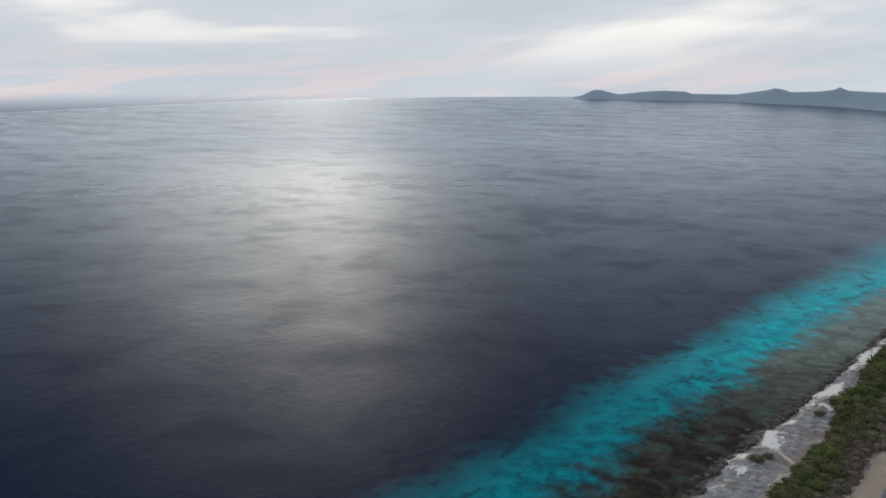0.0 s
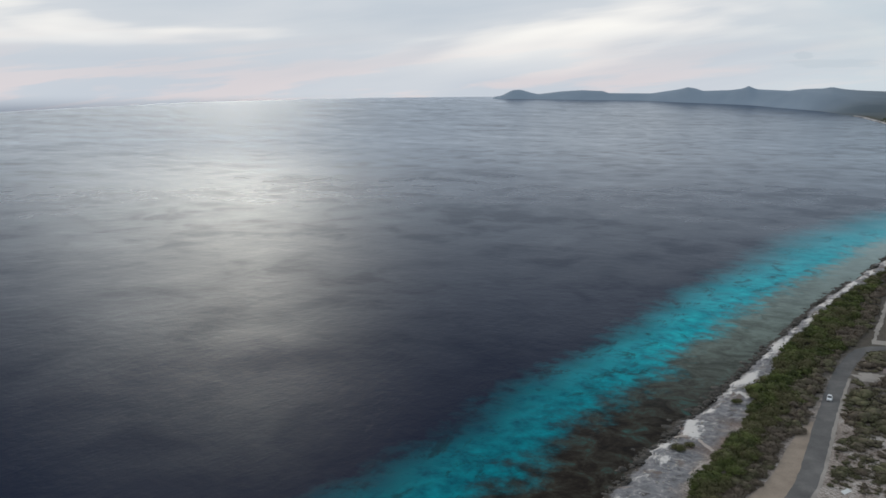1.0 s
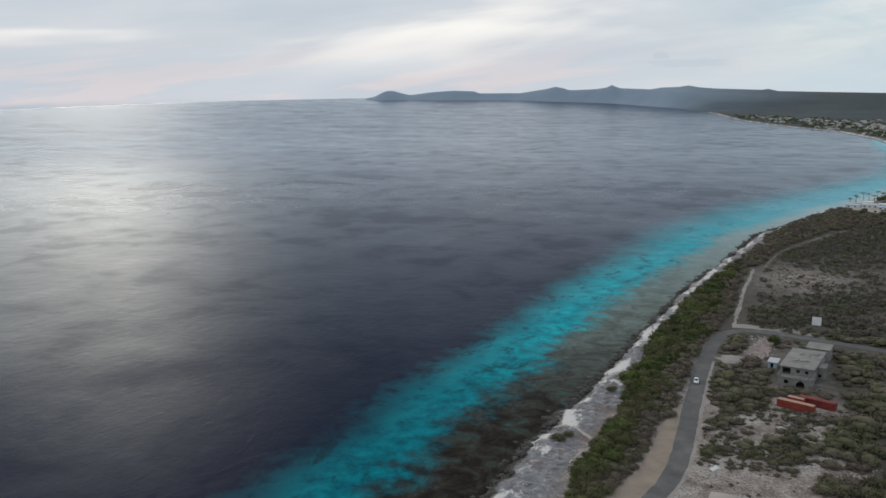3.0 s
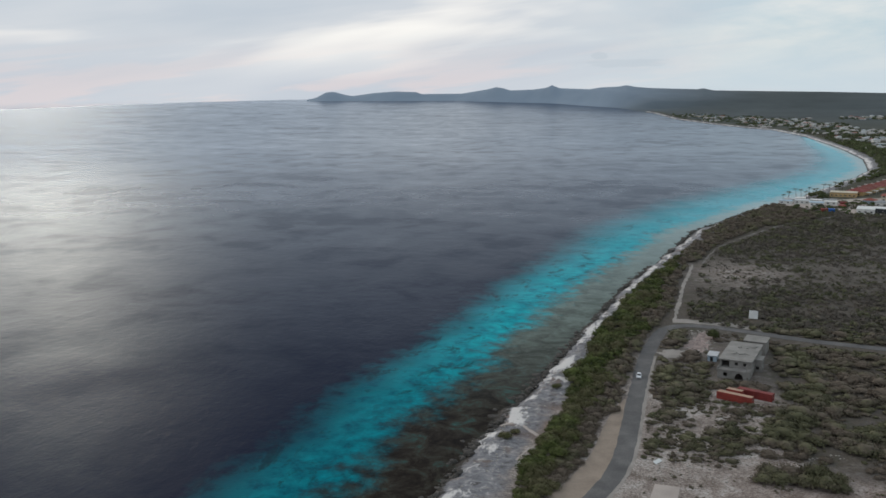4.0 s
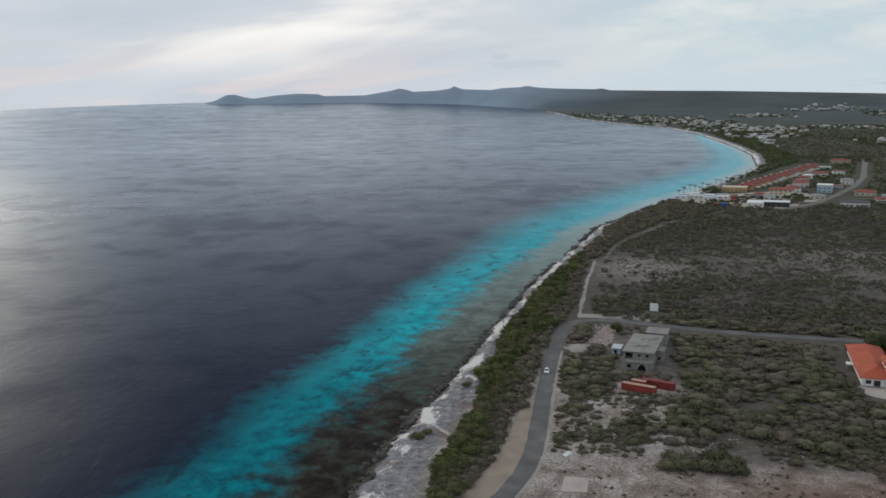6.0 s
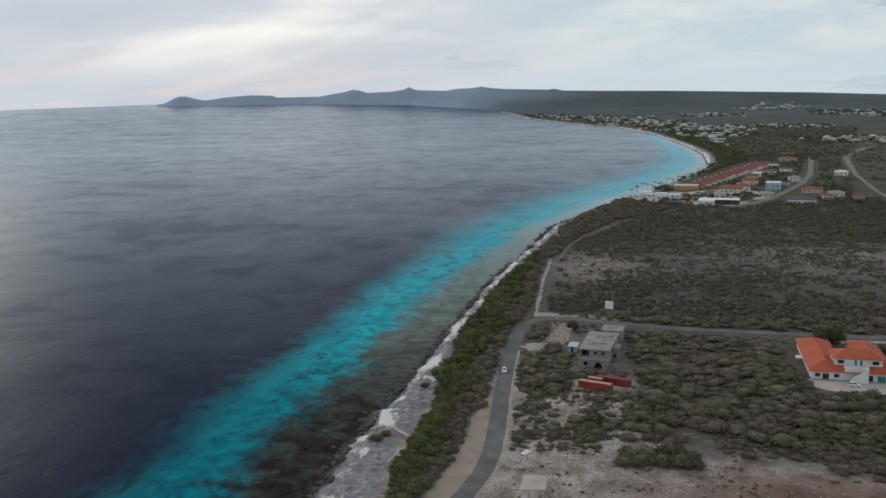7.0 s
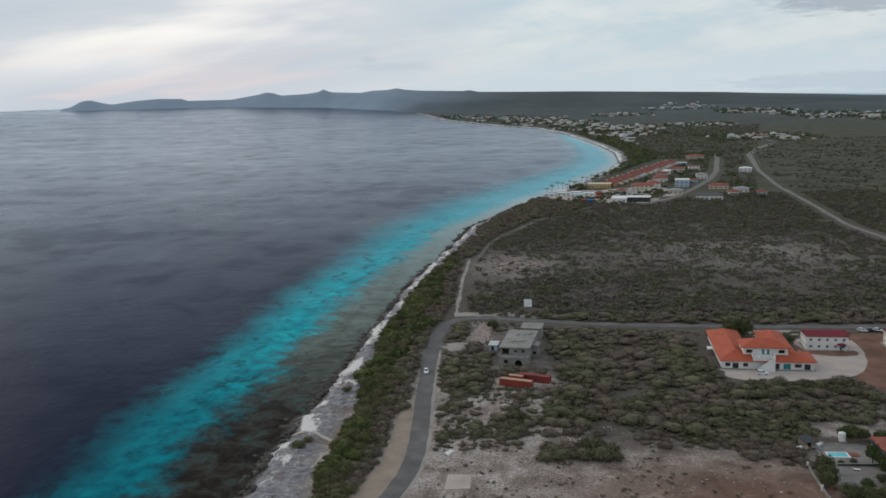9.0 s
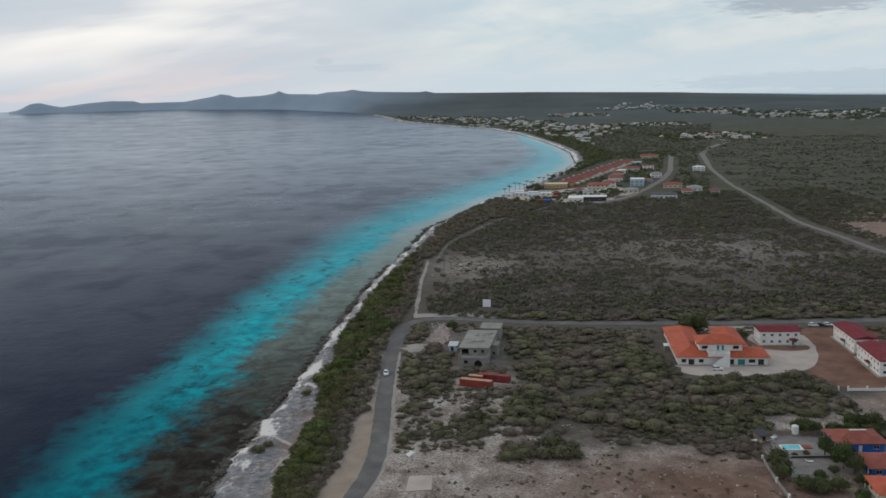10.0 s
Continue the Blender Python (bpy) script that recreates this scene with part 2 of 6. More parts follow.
def sea_material():
    """Wind-ruffled sea: navy over the drop-off, turquoise over sand, brown and green where the reef flat shows through."""
    m, n = material("sea_water")
    p = coords(n)
    off = attribute(n, "offshore")            # metres from the shore
    bay = attribute(n, "bay")                 # how sandy the shelf is
    flatness = attribute(n, "shelf")          # how pale the inner flat is
    warp = n.noise(p, 0.035, 5.0, 0.6)
    warp2 = n.noise(p, 0.14, 5.0, 0.65)
    o = n.math("ADD", off, n.math("MULTIPLY", n.math("SUBTRACT", warp, 0.5), 22.0))
    o = n.math("ADD", o, n.math("MULTIPLY", n.math("SUBTRACT", warp2, 0.5), 20.0))
    deep = n.mix(n.noise(p, 0.006, 3.0, 0.5), (0.0026, 0.0055, 0.021), (0.0045, 0.010, 0.031))
    # white sand under clear water, mottled with coral heads
    turq = n.mix(n.ramp(warp2, [(0.32, 0.0), (0.68, 1.0)]), (0.000, 0.155, 0.210), (0.000, 0.45, 0.51))
    turq = n.mix(n.math("SUBTRACT", 1.0, flatness), turq, n.mix(n.ramp(warp2, [(0.32, 0.0), (0.68, 1.0)]), (0.000, 0.062, 0.095), (0.000, 0.220, 0.265)))
    turq = n.mix(bay, turq, n.mix(warp2, (0.010, 0.24, 0.30), (0.070, 0.42, 0.48)))
    heads = n.noise(n.map(p, (1, 0.6, 1)), 0.085, 7.0, 0.72, 0.5)
    heads = n.math("MULTIPLY", n.ramp(heads, [(0.54, 0.0), (0.62, 0.85)]), n.math("SUBTRACT", 1.0, n.math("MULTIPLY", bay, 0.7)))
    turq = n.mix(heads, turq, (0.004, 0.060, 0.070))
    # the reef flat: dark coral with green sandy hollows, pale farther along the shore
    coral = n.noise(p, 0.10, 8.0, 0.72, 0.5)
    reef = n.ramp(coral, [(0.34, (0.010, 0.009, 0.008)), (0.46, (0.024, 0.019, 0.015)), (0.55, (0.042, 0.039, 0.030)), (0.64, (0.036, 0.076, 0.068)), (0.76, (0.06, 0.13, 0.11))])
    pale = n.mix(n.ramp(coral, [(0.40, 0.0), (0.60, 1.0)]), (0.078, 0.090, 0.074), (0.160, 0.195, 0.168))
    pale = n.mix(bay, pale, (0.33, 0.43, 0.42))
    flat = n.mix(flatness, reef, pale)
    edge = n.math("SUBTRACT", 24.0, n.math("MULTIPLY", bay, 14.0))
    inner = n.add("ShaderNodeMapRange", {"interpolation_type": "SMOOTHSTEP"}, Value=o, From_Min=n.math("SUBTRACT", edge, 9.0),
                  From_Max=n.math("ADD", edge, 10.0)).outputs[0]
    col = n.mix(inner, flat, turq)
    drop = n.add("ShaderNodeMapRange", {"interpolation_type": "SMOOTHSTEP"}, Value=o, From_Min=n.math("SUBTRACT", 40.0, n.math("MULTIPLY", bay, 20.0)),
                 From_Max=n.math("ADD", 64.0, n.math("MULTIPLY", bay, 26.0))).outputs[0]
    col = n.mix(drop, col, deep)
    # ripples, waves and gust patches
    gust = n.noise(n.map(p, (1.1, 1.0, 1), (0, 0, radians(20))), 0.024, 5.0, 0.60, 0.35)
    gust2 = n.noise(n.map(p, (0.8, 1.3, 1), (0, 0, radians(-15))), 0.006, 3.0, 0.55, 0.2)
    g = n.math("ADD", n.math("MULTIPLY", gust, 0.6), n.math("MULTIPLY", gust2, 0.4))
    small = n.noise(n.map(p, (1.3, 0.8, 1), (0, 0, radians(28))), 0.55, 4.0, 0.65, 0.3)
    chop = n.noise(n.map(p, (1.25, 0.8, 1), (0, 0, radians(15))), 0.17, 4.0, 0.62, 0.4)
    swell = n.noise(n.map(p, (1, 2.4, 1), (0, 0, radians(35))), 0.06, 3.0, 0.6)
    hgt = n.math("ADD", n.math("MULTIPLY", small, 0.7), n.math("ADD", n.math("MULTIPLY", chop, 1.7), n.math("MULTIPLY", swell, 0.9)))
    rough = n.ramp(g, [(0.38, 0.36), (0.50, 0.33), (0.62, 0.30)])
    # far out the short waves run lower and the water is sleeker
    open_sea = attribute(n, "open_sea")
    rough = n.math("MULTIPLY", rough, n.math("SUBTRACT", 1.0, n.math("MULTIPLY", open_sea, 0.47)))
    hgt = n.math("MULTIPLY", hgt, n.math("SUBTRACT", 1.0, n.math("MULTIPLY", open_sea, 0.8)))
    nrm = n.add("ShaderNodeBump", None, Height=hgt, Strength=0.6, Distance=0.14).outputs[0]
    # waves hide one another at a low angle, which keeps the far sea from becoming a mirror
    fres = n.add("ShaderNodeFresnel", None, IOR=1.33, Normal=nrm).outputs[0]
    fres = n.math("MULTIPLY", n.math("POWER", fres, 1.75), 0.78)
    gloss = n.math("MULTIPLY", fres, n.ramp(g, [(0.40, 0.72), (0.49, 0.93), (0.56, 1.0), (0.64, 1.12)]))
    # the lee of the reef lies calmer
    gloss = n.math("MULTIPLY", gloss, n.math("MAXIMUM", n.ramp(n.smooth(off, 20.0, 75.0), [(0.0, 0.5), (1.0, 1.0)]), n.math("MULTIPLY", bay, 0.9)), clamp=True)
    body = n.add("ShaderNodeBsdfDiffuse", None, Color=col).outputs[0]
    shine = n.add("ShaderNodeBsdfGlossy", None, Color=(0.81, 0.90, 1.0, 1), Roughness=rough, Normal=nrm).outputs[0]
    both = n.add("ShaderNodeMixShader", None, i0=gloss, i1=body, i2=shine).outputs[0]
    n.add("ShaderNodeOutputMaterial", None, Surface=both)
    return m


def leaf_material(name, dark, mid, light, twig):
    """Leaf clumps that differ from one another and from plant to plant."""
    m, n = material(name)
    p = coords(n)
    isl = n.add("ShaderNodeNewGeometry").outputs["Random Per Island"]
    ob = n.add("ShaderNodeObjectInfo").outputs["Random"]
    big = n.ramp(n.noise(p, 0.16, 4.0, 0.6), [(0.30, 0.1), (0.70, 0.9)])
    f = n.math("ADD", n.math("MULTIPLY", isl, 0.30), n.math("ADD", n.math("MULTIPLY", ob, 0.2), n.math("MULTIPLY", big, 0.6)))
    col = n.ramp(f, [(0.25, dark), (0.55, mid), (0.85, light)])
    hue = n.math("ADD", n.math("MULTIPLY", n.noise(p, 0.045, 6.0, 0.75), 0.9), n.math("MULTIPLY", ob, 0.1))
    col = n.mix(n.math("MULTIPLY", n.smooth(hue, 0.42, 0.56), 0.9), col, n.mix(isl, tuple(c * 0.8 for c in twig), twig))
    finish(n, col, 0.8, n.noise(p, 2.5, 3.0, 0.7), 0.5, 0.2, 0.0, 0.12)
    return m


def asphalt_material():
    m, n = material("worn_asphalt")
    p = coords(n)
    a, b = n.noise(p, 0.12, 5.0, 0.6), n.noise(p, 2.5, 5.0, 0.7)
    col = n.ramp(n.math("ADD", n.math("MULTIPLY", a, 0.6), n.math("MULTIPLY", b, 0.4)), [(0.3, (0.072, 0.070, 0.069)), (0.5, (0.115, 0.111, 0.109)), (0.7, (0.185, 0.175, 0.168))])
    finish(n, col, 0.9, b, 0.4, 0.03, 0.0, 0.25)
    return m


def tile_material(name, colour):
    """Roof with fine courses down the slope and sun-bleached patches."""
    m, n = material(name)
    p = coords(n)
    wave = n.add("ShaderNodeTexWave", None, Vector=p, Scale=1.6, Distortion=0.4, Detail=2.0).outputs["Fac"]
    a, b = n.noise(p, 0.35, 5.0, 0.65), n.noise(p, 5.0, 3.0, 0.6)
    f = n.math("ADD", n.math("MULTIPLY", a, 0.55), n.math("MULTIPLY", b, 0.45))
    col = n.ramp(f, [(0.3, tuple(c * 0.62 for c in colour)), (0.52, colour), (0.72, tuple(min(0.9, c * 1.22 + 0.02) for c in colour))])
    finish(n, col, 0.8, wave, 0.6, 0.06, 0.0, 0.25)
    return m


GROUND, SEA = ground_material(), sea_material()


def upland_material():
    """Far scrub-covered slopes, distance haze put into the colour, palest on the western hills."""
    m, n = material("hazed_scrub_upland")
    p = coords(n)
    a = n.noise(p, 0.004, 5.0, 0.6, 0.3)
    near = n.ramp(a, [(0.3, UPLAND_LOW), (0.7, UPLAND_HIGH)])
    # blue-grey of the distance haze, painted into the western hills
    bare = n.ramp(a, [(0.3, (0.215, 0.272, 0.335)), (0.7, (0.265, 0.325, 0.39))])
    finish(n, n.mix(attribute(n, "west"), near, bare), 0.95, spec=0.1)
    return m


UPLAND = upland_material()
ASPHALT = asphalt_material()
LANE = plain("dusty_lane", (0.20, 0.185, 0.17), 0.95, 0.2, 0.1, 2.0, 0.4, spec=0.15)
DIRT = plain("packed_dirt", (0.31, 0.25, 0.20), 0.95, 0.22, 0.15, 2.0, 0.5, spec=0.15)
YARD = plain("swept_gravel", (0.43, 0.37, 0.33), 0.95, 0.15, 0.12, 2.5, 0.4, spec=0.15)
GRAVEL = plain("pale_gravel", (0.33, 0.30, 0.27), 0.95, 0.25, 0.12, 2.5, 0.5, spec=0.15)
PINKISH = plain("brick_rubble", (0.34, 0.27, 0.245), 0.95, 0.5, 0.5, 2.0, 0.6, spec=0.1)
PAVING = plain("grey_paving", (0.235, 0.215, 0.20), 0.9, 0.3, 0.25, 2.0, 0.4, spec=0.2)
CLAY = plain("pink_clay", (0.25, 0.175, 0.145), 0.95, 0.25, 0.05, 1.0, 0.4, spec=0.1)
REDSOIL = plain("red_earth", (0.195, 0.110, 0.080), 0.95, 0.40, 0.1, 2.0, 0.5, spec=0.1)
CONCRETE = plain("raw_concrete", (0.27, 0.255, 0.235), 0.9, 0.25, 0.25, 3.0, 0.4, spec=0.2)
RUBBLE = plain("coral_rock", (0.085, 0.078, 0.070), 0.9, 0.4, 0.3, 2.0, 0.6, spec=0.2)
PALE = plain("bleached_rock", (0.42, 0.39, 0.35), 0.95, 0.3, 0.4, 2.0, 0.5, spec=0.15)
WHITE = plain("white_render", (0.72, 0.71, 0.68), 0.85, 0.12, 0.3, 3.0, 0.2, spec=0.2)
CREAM = plain("cream_render", (0.60, 0.53, 0.42), 0.85, 0.15, 0.3, 3.0, 0.2, spec=0.2)
YELLOW = plain("ochre_render", (0.58, 0.40, 0.20), 0.85, 0.15, 0.3, 3.0, 0.2, spec=0.2)
BLUE = plain("blue_render", (0.03, 0.13, 0.42), 0.8, 0.2, 0.3, 3.0, 0.2, spec=0.2)
PALEBLUE = plain("pale_blue_render", (0.42, 0.52, 0.60), 0.8, 0.15, 0.3, 3.0, 0.2, spec=0.2)
TEAL = plain("teal_paint", (0.02, 0.22, 0.22), 0.6, 0.2, 0.5, 4.0, 0.2)
ORANGE = tile_material("orange_tiles", (0.43, 0.097, 0.050))
DARKRED = tile_material("dark_red_sheet", (0.18, 0.020, 0.030))
TERRACOTTA = tile_material("terracotta_tiles", (0.27, 0.080, 0.057))
GREYROOF = tile_material("grey_roof_sheet", (0.30, 0.30, 0.30))
BLACKROOF = plain("dark_roof_felt", (0.035, 0.037, 0.042), 0.7, 0.2)
RED = plain("faded_red_steel", (0.30, 0.05, 0.035), 0.65, 0.3, 0.3, 3.0, 0.25)
RED2 = plain("rusty_red_steel", (0.22, 0.035, 0.03), 0.7, 0.35, 0.3, 3.0, 0.25)
SANDTOP = plain("dusty_container_roof", (0.42, 0.27, 0.19), 0.85, 0.2, 0.4, 3.0, 0.2)
GLASS = plain("dark_window_glass", (0.02, 0.024, 0.028), 0.12, 0.1, 0.5, 1.0, 0.0, spec=0.6)
BARK = plain("grey_bark", (0.13, 0.105, 0.085), 0.95, 0.3, 1.0, 8.0, 0.6, spec=0.1)
PAINT = plain("white_car_paint", (0.75, 0.76, 0.77), 0.25, 0.04, 0.5, 2.0, 0.0, spec=0.6)
DARKPAINT = plain("dark_car_paint", (0.03, 0.035, 0.045), 0.25, 0.08, 0.5, 2.0, 0.0, spec=0.6)
TYRE = plain("tyre_rubber", (0.02, 0.02, 0.02), 0.85, 0.1)
METAL = plain("galvanised_steel", (0.45, 0.46, 0.47), 0.45, 0.1, 1.0, 5.0, 0.1, 0.7)
LAMP = plain("headlight_lens", (0.7, 0.72, 0.72), 0.1, 0.05)
WOOD = plain("weathered_wood", (0.24, 0.19, 0.14), 0.85, 0.25, 0.5, 5.0, 0.3)
POOLWATER = plain("pool_water", (0.06, 0.50, 0.56), 0.08, 0.12, 0.4, 2.0, 0.1, spec=0.5)
LEAF_SHORE = leaf_material("sea_grape_leaves", (0.028, 0.036, 0.012), (0.076, 0.094, 0.028), (0.15, 0.172, 0.055), (0.125, 0.112, 0.06))
LEAF_DRY = leaf_material("thorn_scrub_leaves", (0.052, 0.052, 0.029), (0.108, 0.105, 0.058), (0.172, 0.162, 0.092), (0.150, 0.118, 0.094))
LEAF_FIELD = leaf_material("low_field_leaves", (0.054, 0.058, 0.034), (0.104, 0.106, 0.058), (0.165, 0.160, 0.090), (0.128, 0.108, 0.094))
LEAF_GREEN = leaf_material("garden_leaves", (0.022, 0.034, 0.013), (0.055, 0.078, 0.026), (0.11, 0.14, 0.045), (0.08, 0.085, 0.04))


# ---------------------------------------------------------------- the lie of the land
# the coast from south to north; land lies to its right
COAST = np.array([
    (-900, -4950), (-330, -1500), (-130, -200), (-88, 100), (-69, 210), (-69, 245), (-64, 290), (-60, 330),
    (-55, 385), (-47, 475), (-38, 535), (-28, 595), (-15, 690), (0, 730), (40, 850), (72, 913), (105, 1002),
    (162, 1160), (195, 1275), (217, 1470), (219, 1680), (210, 1920), (194, 2195), (142, 2440), (20, 2660),
    (-125, 2975), (-225, 3340), (-390, 3690), (-740, 4070), (-1290, 4290), (-1780, 4190), (-2010, 4110),
    (-2500, 5200)], float)
SEA_LEVEL = -2.0
EDGE = 4860.0
# the skyline: degrees to the left of +y, and degrees above the eye's level
SKYLINE = np.array([
    (-60, -0.95), (-27, -0.92), (-23, -0.8), (-18.4, -0.58), (-15, -0.41), (-11.6, -0.3), (-6.3, -0.13), (-3, -0.06),
    (0.2, 0.02), (0.8, 0.15), (1.2, 0.1), (3.9, 0.2), (4.9, 0.28), (5.5, 0.40), (6.0, 0.31), (7.1, 0.28), (7.8, 0.17),
    (9.7, 0.25), (10.2, 0.45), (10.5, 0.3), (11.3, 0.19), (12.9, 0.14), (13.3, 0.29), (13.8, 0.36), (14.3, 0.23),
    (14.9, 0.14), (16, -0.03), (18.6, -0.03), (19, 0.1), (20.3, 0.15), (21.7, 0.06), (23.1, -0.12), (23.6, -0.02),
    (24.2, 0.15), (24.9, 0.17), (25.3, 0.05), (26, -0.3), (40, -0.4)])
SEA_RIM = np.array([(-180, -0.9), (-30, -0.9), (-10, -0.28), (27, -0.28), (34, -0.38), (45, -0.69), (53, -1.1), (61, -1.56), (75, -1.8), (180, -1.8)])


def smoothstep(a, b, v):
    t = np.clip((v - a) / (b - a), 0, 1)
    return t * t * (3 - 2 * t)


def to_coast(x, y):
    """Signed distance from the coast line: land positive."""
    p = np.stack([np.ravel(x), np.ravel(y)], 1).astype(float)
    best = np.full(len(p), 1e9)
    side = np.ones(len(p))
    for a, b in zip(COAST[:-1], COAST[1:]):
        d = b - a
        t = np.clip(((p - a) @ d) / (d @ d), 0, 1)
        q = p - (a + t[:, None] * d)
        r = np.hypot(q[:, 0], q[:, 1])
        cross = d[0] * (p[:, 1] - a[1]) - d[1] * (p[:, 0] - a[0])
        nearer = r < best
        best = np.where(nearer, r, best)
        side = np.where(nearer, np.where(cross < 0, 1.0, -1.0), side)
    return (best * side).reshape(np.shape(x))


def dip(r, rim):
    """How far below the eye's level, as a slope, the far plain lies: it lifts gently to a rim."""
    s = np.maximum(r - 2000.0, 0)
    far = EYE / 2000 - s * EYE / 2000 ** 2 + 3.35e-9 * s * s
    return np.maximum(np.where(r < 2000, EYE / np.maximum(r, 1), far), rim)


def plain_height(x, y):
    """Height of the wide plain itself, without coast or hills."""
    r = np.hypot(x, y)
    az = np.degrees(np.arctan2(-np.asarray(x, float), y))
    rim = -np.tan(np.radians(np.interp(az, SEA_RIM[:, 0], SEA_RIM[:, 1])))
    return np.where(r < 2000, 0.0, EYE - r * dip(r, rim))


def land_height(x, y, s=None):
    x, y = np.asarray(x, float), np.asarray(y, float)
    s = to_coast(x, y) if s is None else s
    r = np.hypot(x, y)
    az = np.degrees(np.arctan2(-x, y))
    z = plain_height(x, y)
    crest = EYE + r * np.tan(np.radians(np.interp(az, SKYLINE[:, 0], SKYLINE[:, 1])))
    lift = np.where(y > 3600, smoothstep(-5, 130, s), smoothstep(20, 420, s)) * smoothstep(3200, 4300, r)
    z = z + (crest - z) * lift
    # a low rock ledge at the water, falling to the sea bed
    return z + np.where(s < 9, (smoothstep(-2.5, 9, s) - 1) * 2.9, 0) - np.where(s < -2, np.minimum(-s - 2, 60) * 0.12, 0)


def height(x, y):
    return float(land_height(np.array([x]), np.array([y]))[0])


def polar(azimuths, radii):
    a, r = np.meshgrid(np.radians(azimuths), radii, indexing="ij")
    return -np.sin(a) * r, np.cos(a) * r


def sheet(name, x, y, z, mats, attributes, slot=None):
    """A grid of quads as one smooth sheet with named values on its points."""
    n, m = x.shape
    me = bpy.data.meshes.new(name)
    i = np.arange(n * m).reshape(n, m)
    f = np.stack([i[:-1, :-1], i[:-1, 1:], i[1:, 1:], i[1:, :-1]], -1).reshape(-1, 4)
    me.from_pydata(np.stack([x, y, z], -1).reshape(-1, 3), [], f)
    for k, v in attributes.items():
        me.attributes.new(k, "FLOAT", "POINT").data.foreach_set("value", np.ravel(v).astype(np.float32))
    for mt in mats:
        me.materials.append(mt)
    if slot is not None:
        me.polygons.foreach_set("material_index", slot[:-1, :-1].ravel().astype(np.int32))
    me.polygons.foreach_set("use_smooth", np.ones(len(f), bool))
    me.update()
    if me.polygons[0].normal.z < 0:
        me.flip_normals()
    return new(name, me)


def spread(lo, hi, step_in, step_out, a, b):
    """Angles, close together between a and b."""
    return np.concatenate([np.arange(lo, a, step_out), np.arange(a, b, step_in), np.arange(b, hi + 0.01, step_out)])


RADII = np.concatenate([[0.02, 20, 40, 70, 100], 130 * 1.0115 ** np.arange(0, 317)])
RADII = np.append(RADII[RADII < EDGE - 15], EDGE)
ANGLES = spread(-180, 180, 0.20, 3.0, -33, 66)


def rumple(x, y, s, amount):
    """Uneven rock along the shore."""
    out = np.zeros(x.size)
    near = np.where((np.ravel(s) > -4) & (np.ravel(s) < 24) & (np.ravel(np.hypot(x, y)) < 700))[0]
    xs, ys, ss = np.ravel(x), np.ravel(y), np.ravel(s)
    for k in near:
        v = Vector((xs[k] * 0.22, ys[k] * 0.22, 0))
        w = math.exp(-((ss[k] - 5) / 7.0) ** 2)
        out[k] = amount * w * (noise.noise(v) + 0.6 * noise.noise(v * 2.7))
    return out.reshape(x.shape)


def coast_wobble(x, y, s):
    """Small coves and points along the rocky shore, in metres."""
    out = np.zeros(x.size)
    xs, ys, ss = np.ravel(x), np.ravel(y), np.ravel(s)
    for k in np.where((np.abs(ss) < 26) & (np.hypot(xs, ys) < 1300))[0]:
        v = Vector((xs[k] * 0.045, ys[k] * 0.045, 4.0))
        out[k] = (3.4 * noise.noise(v) + 2.0 * noise.noise(v * 3.1)) * max(0.0, 1 - abs(ss[k]) / 26)
    return out.reshape(x.shape)


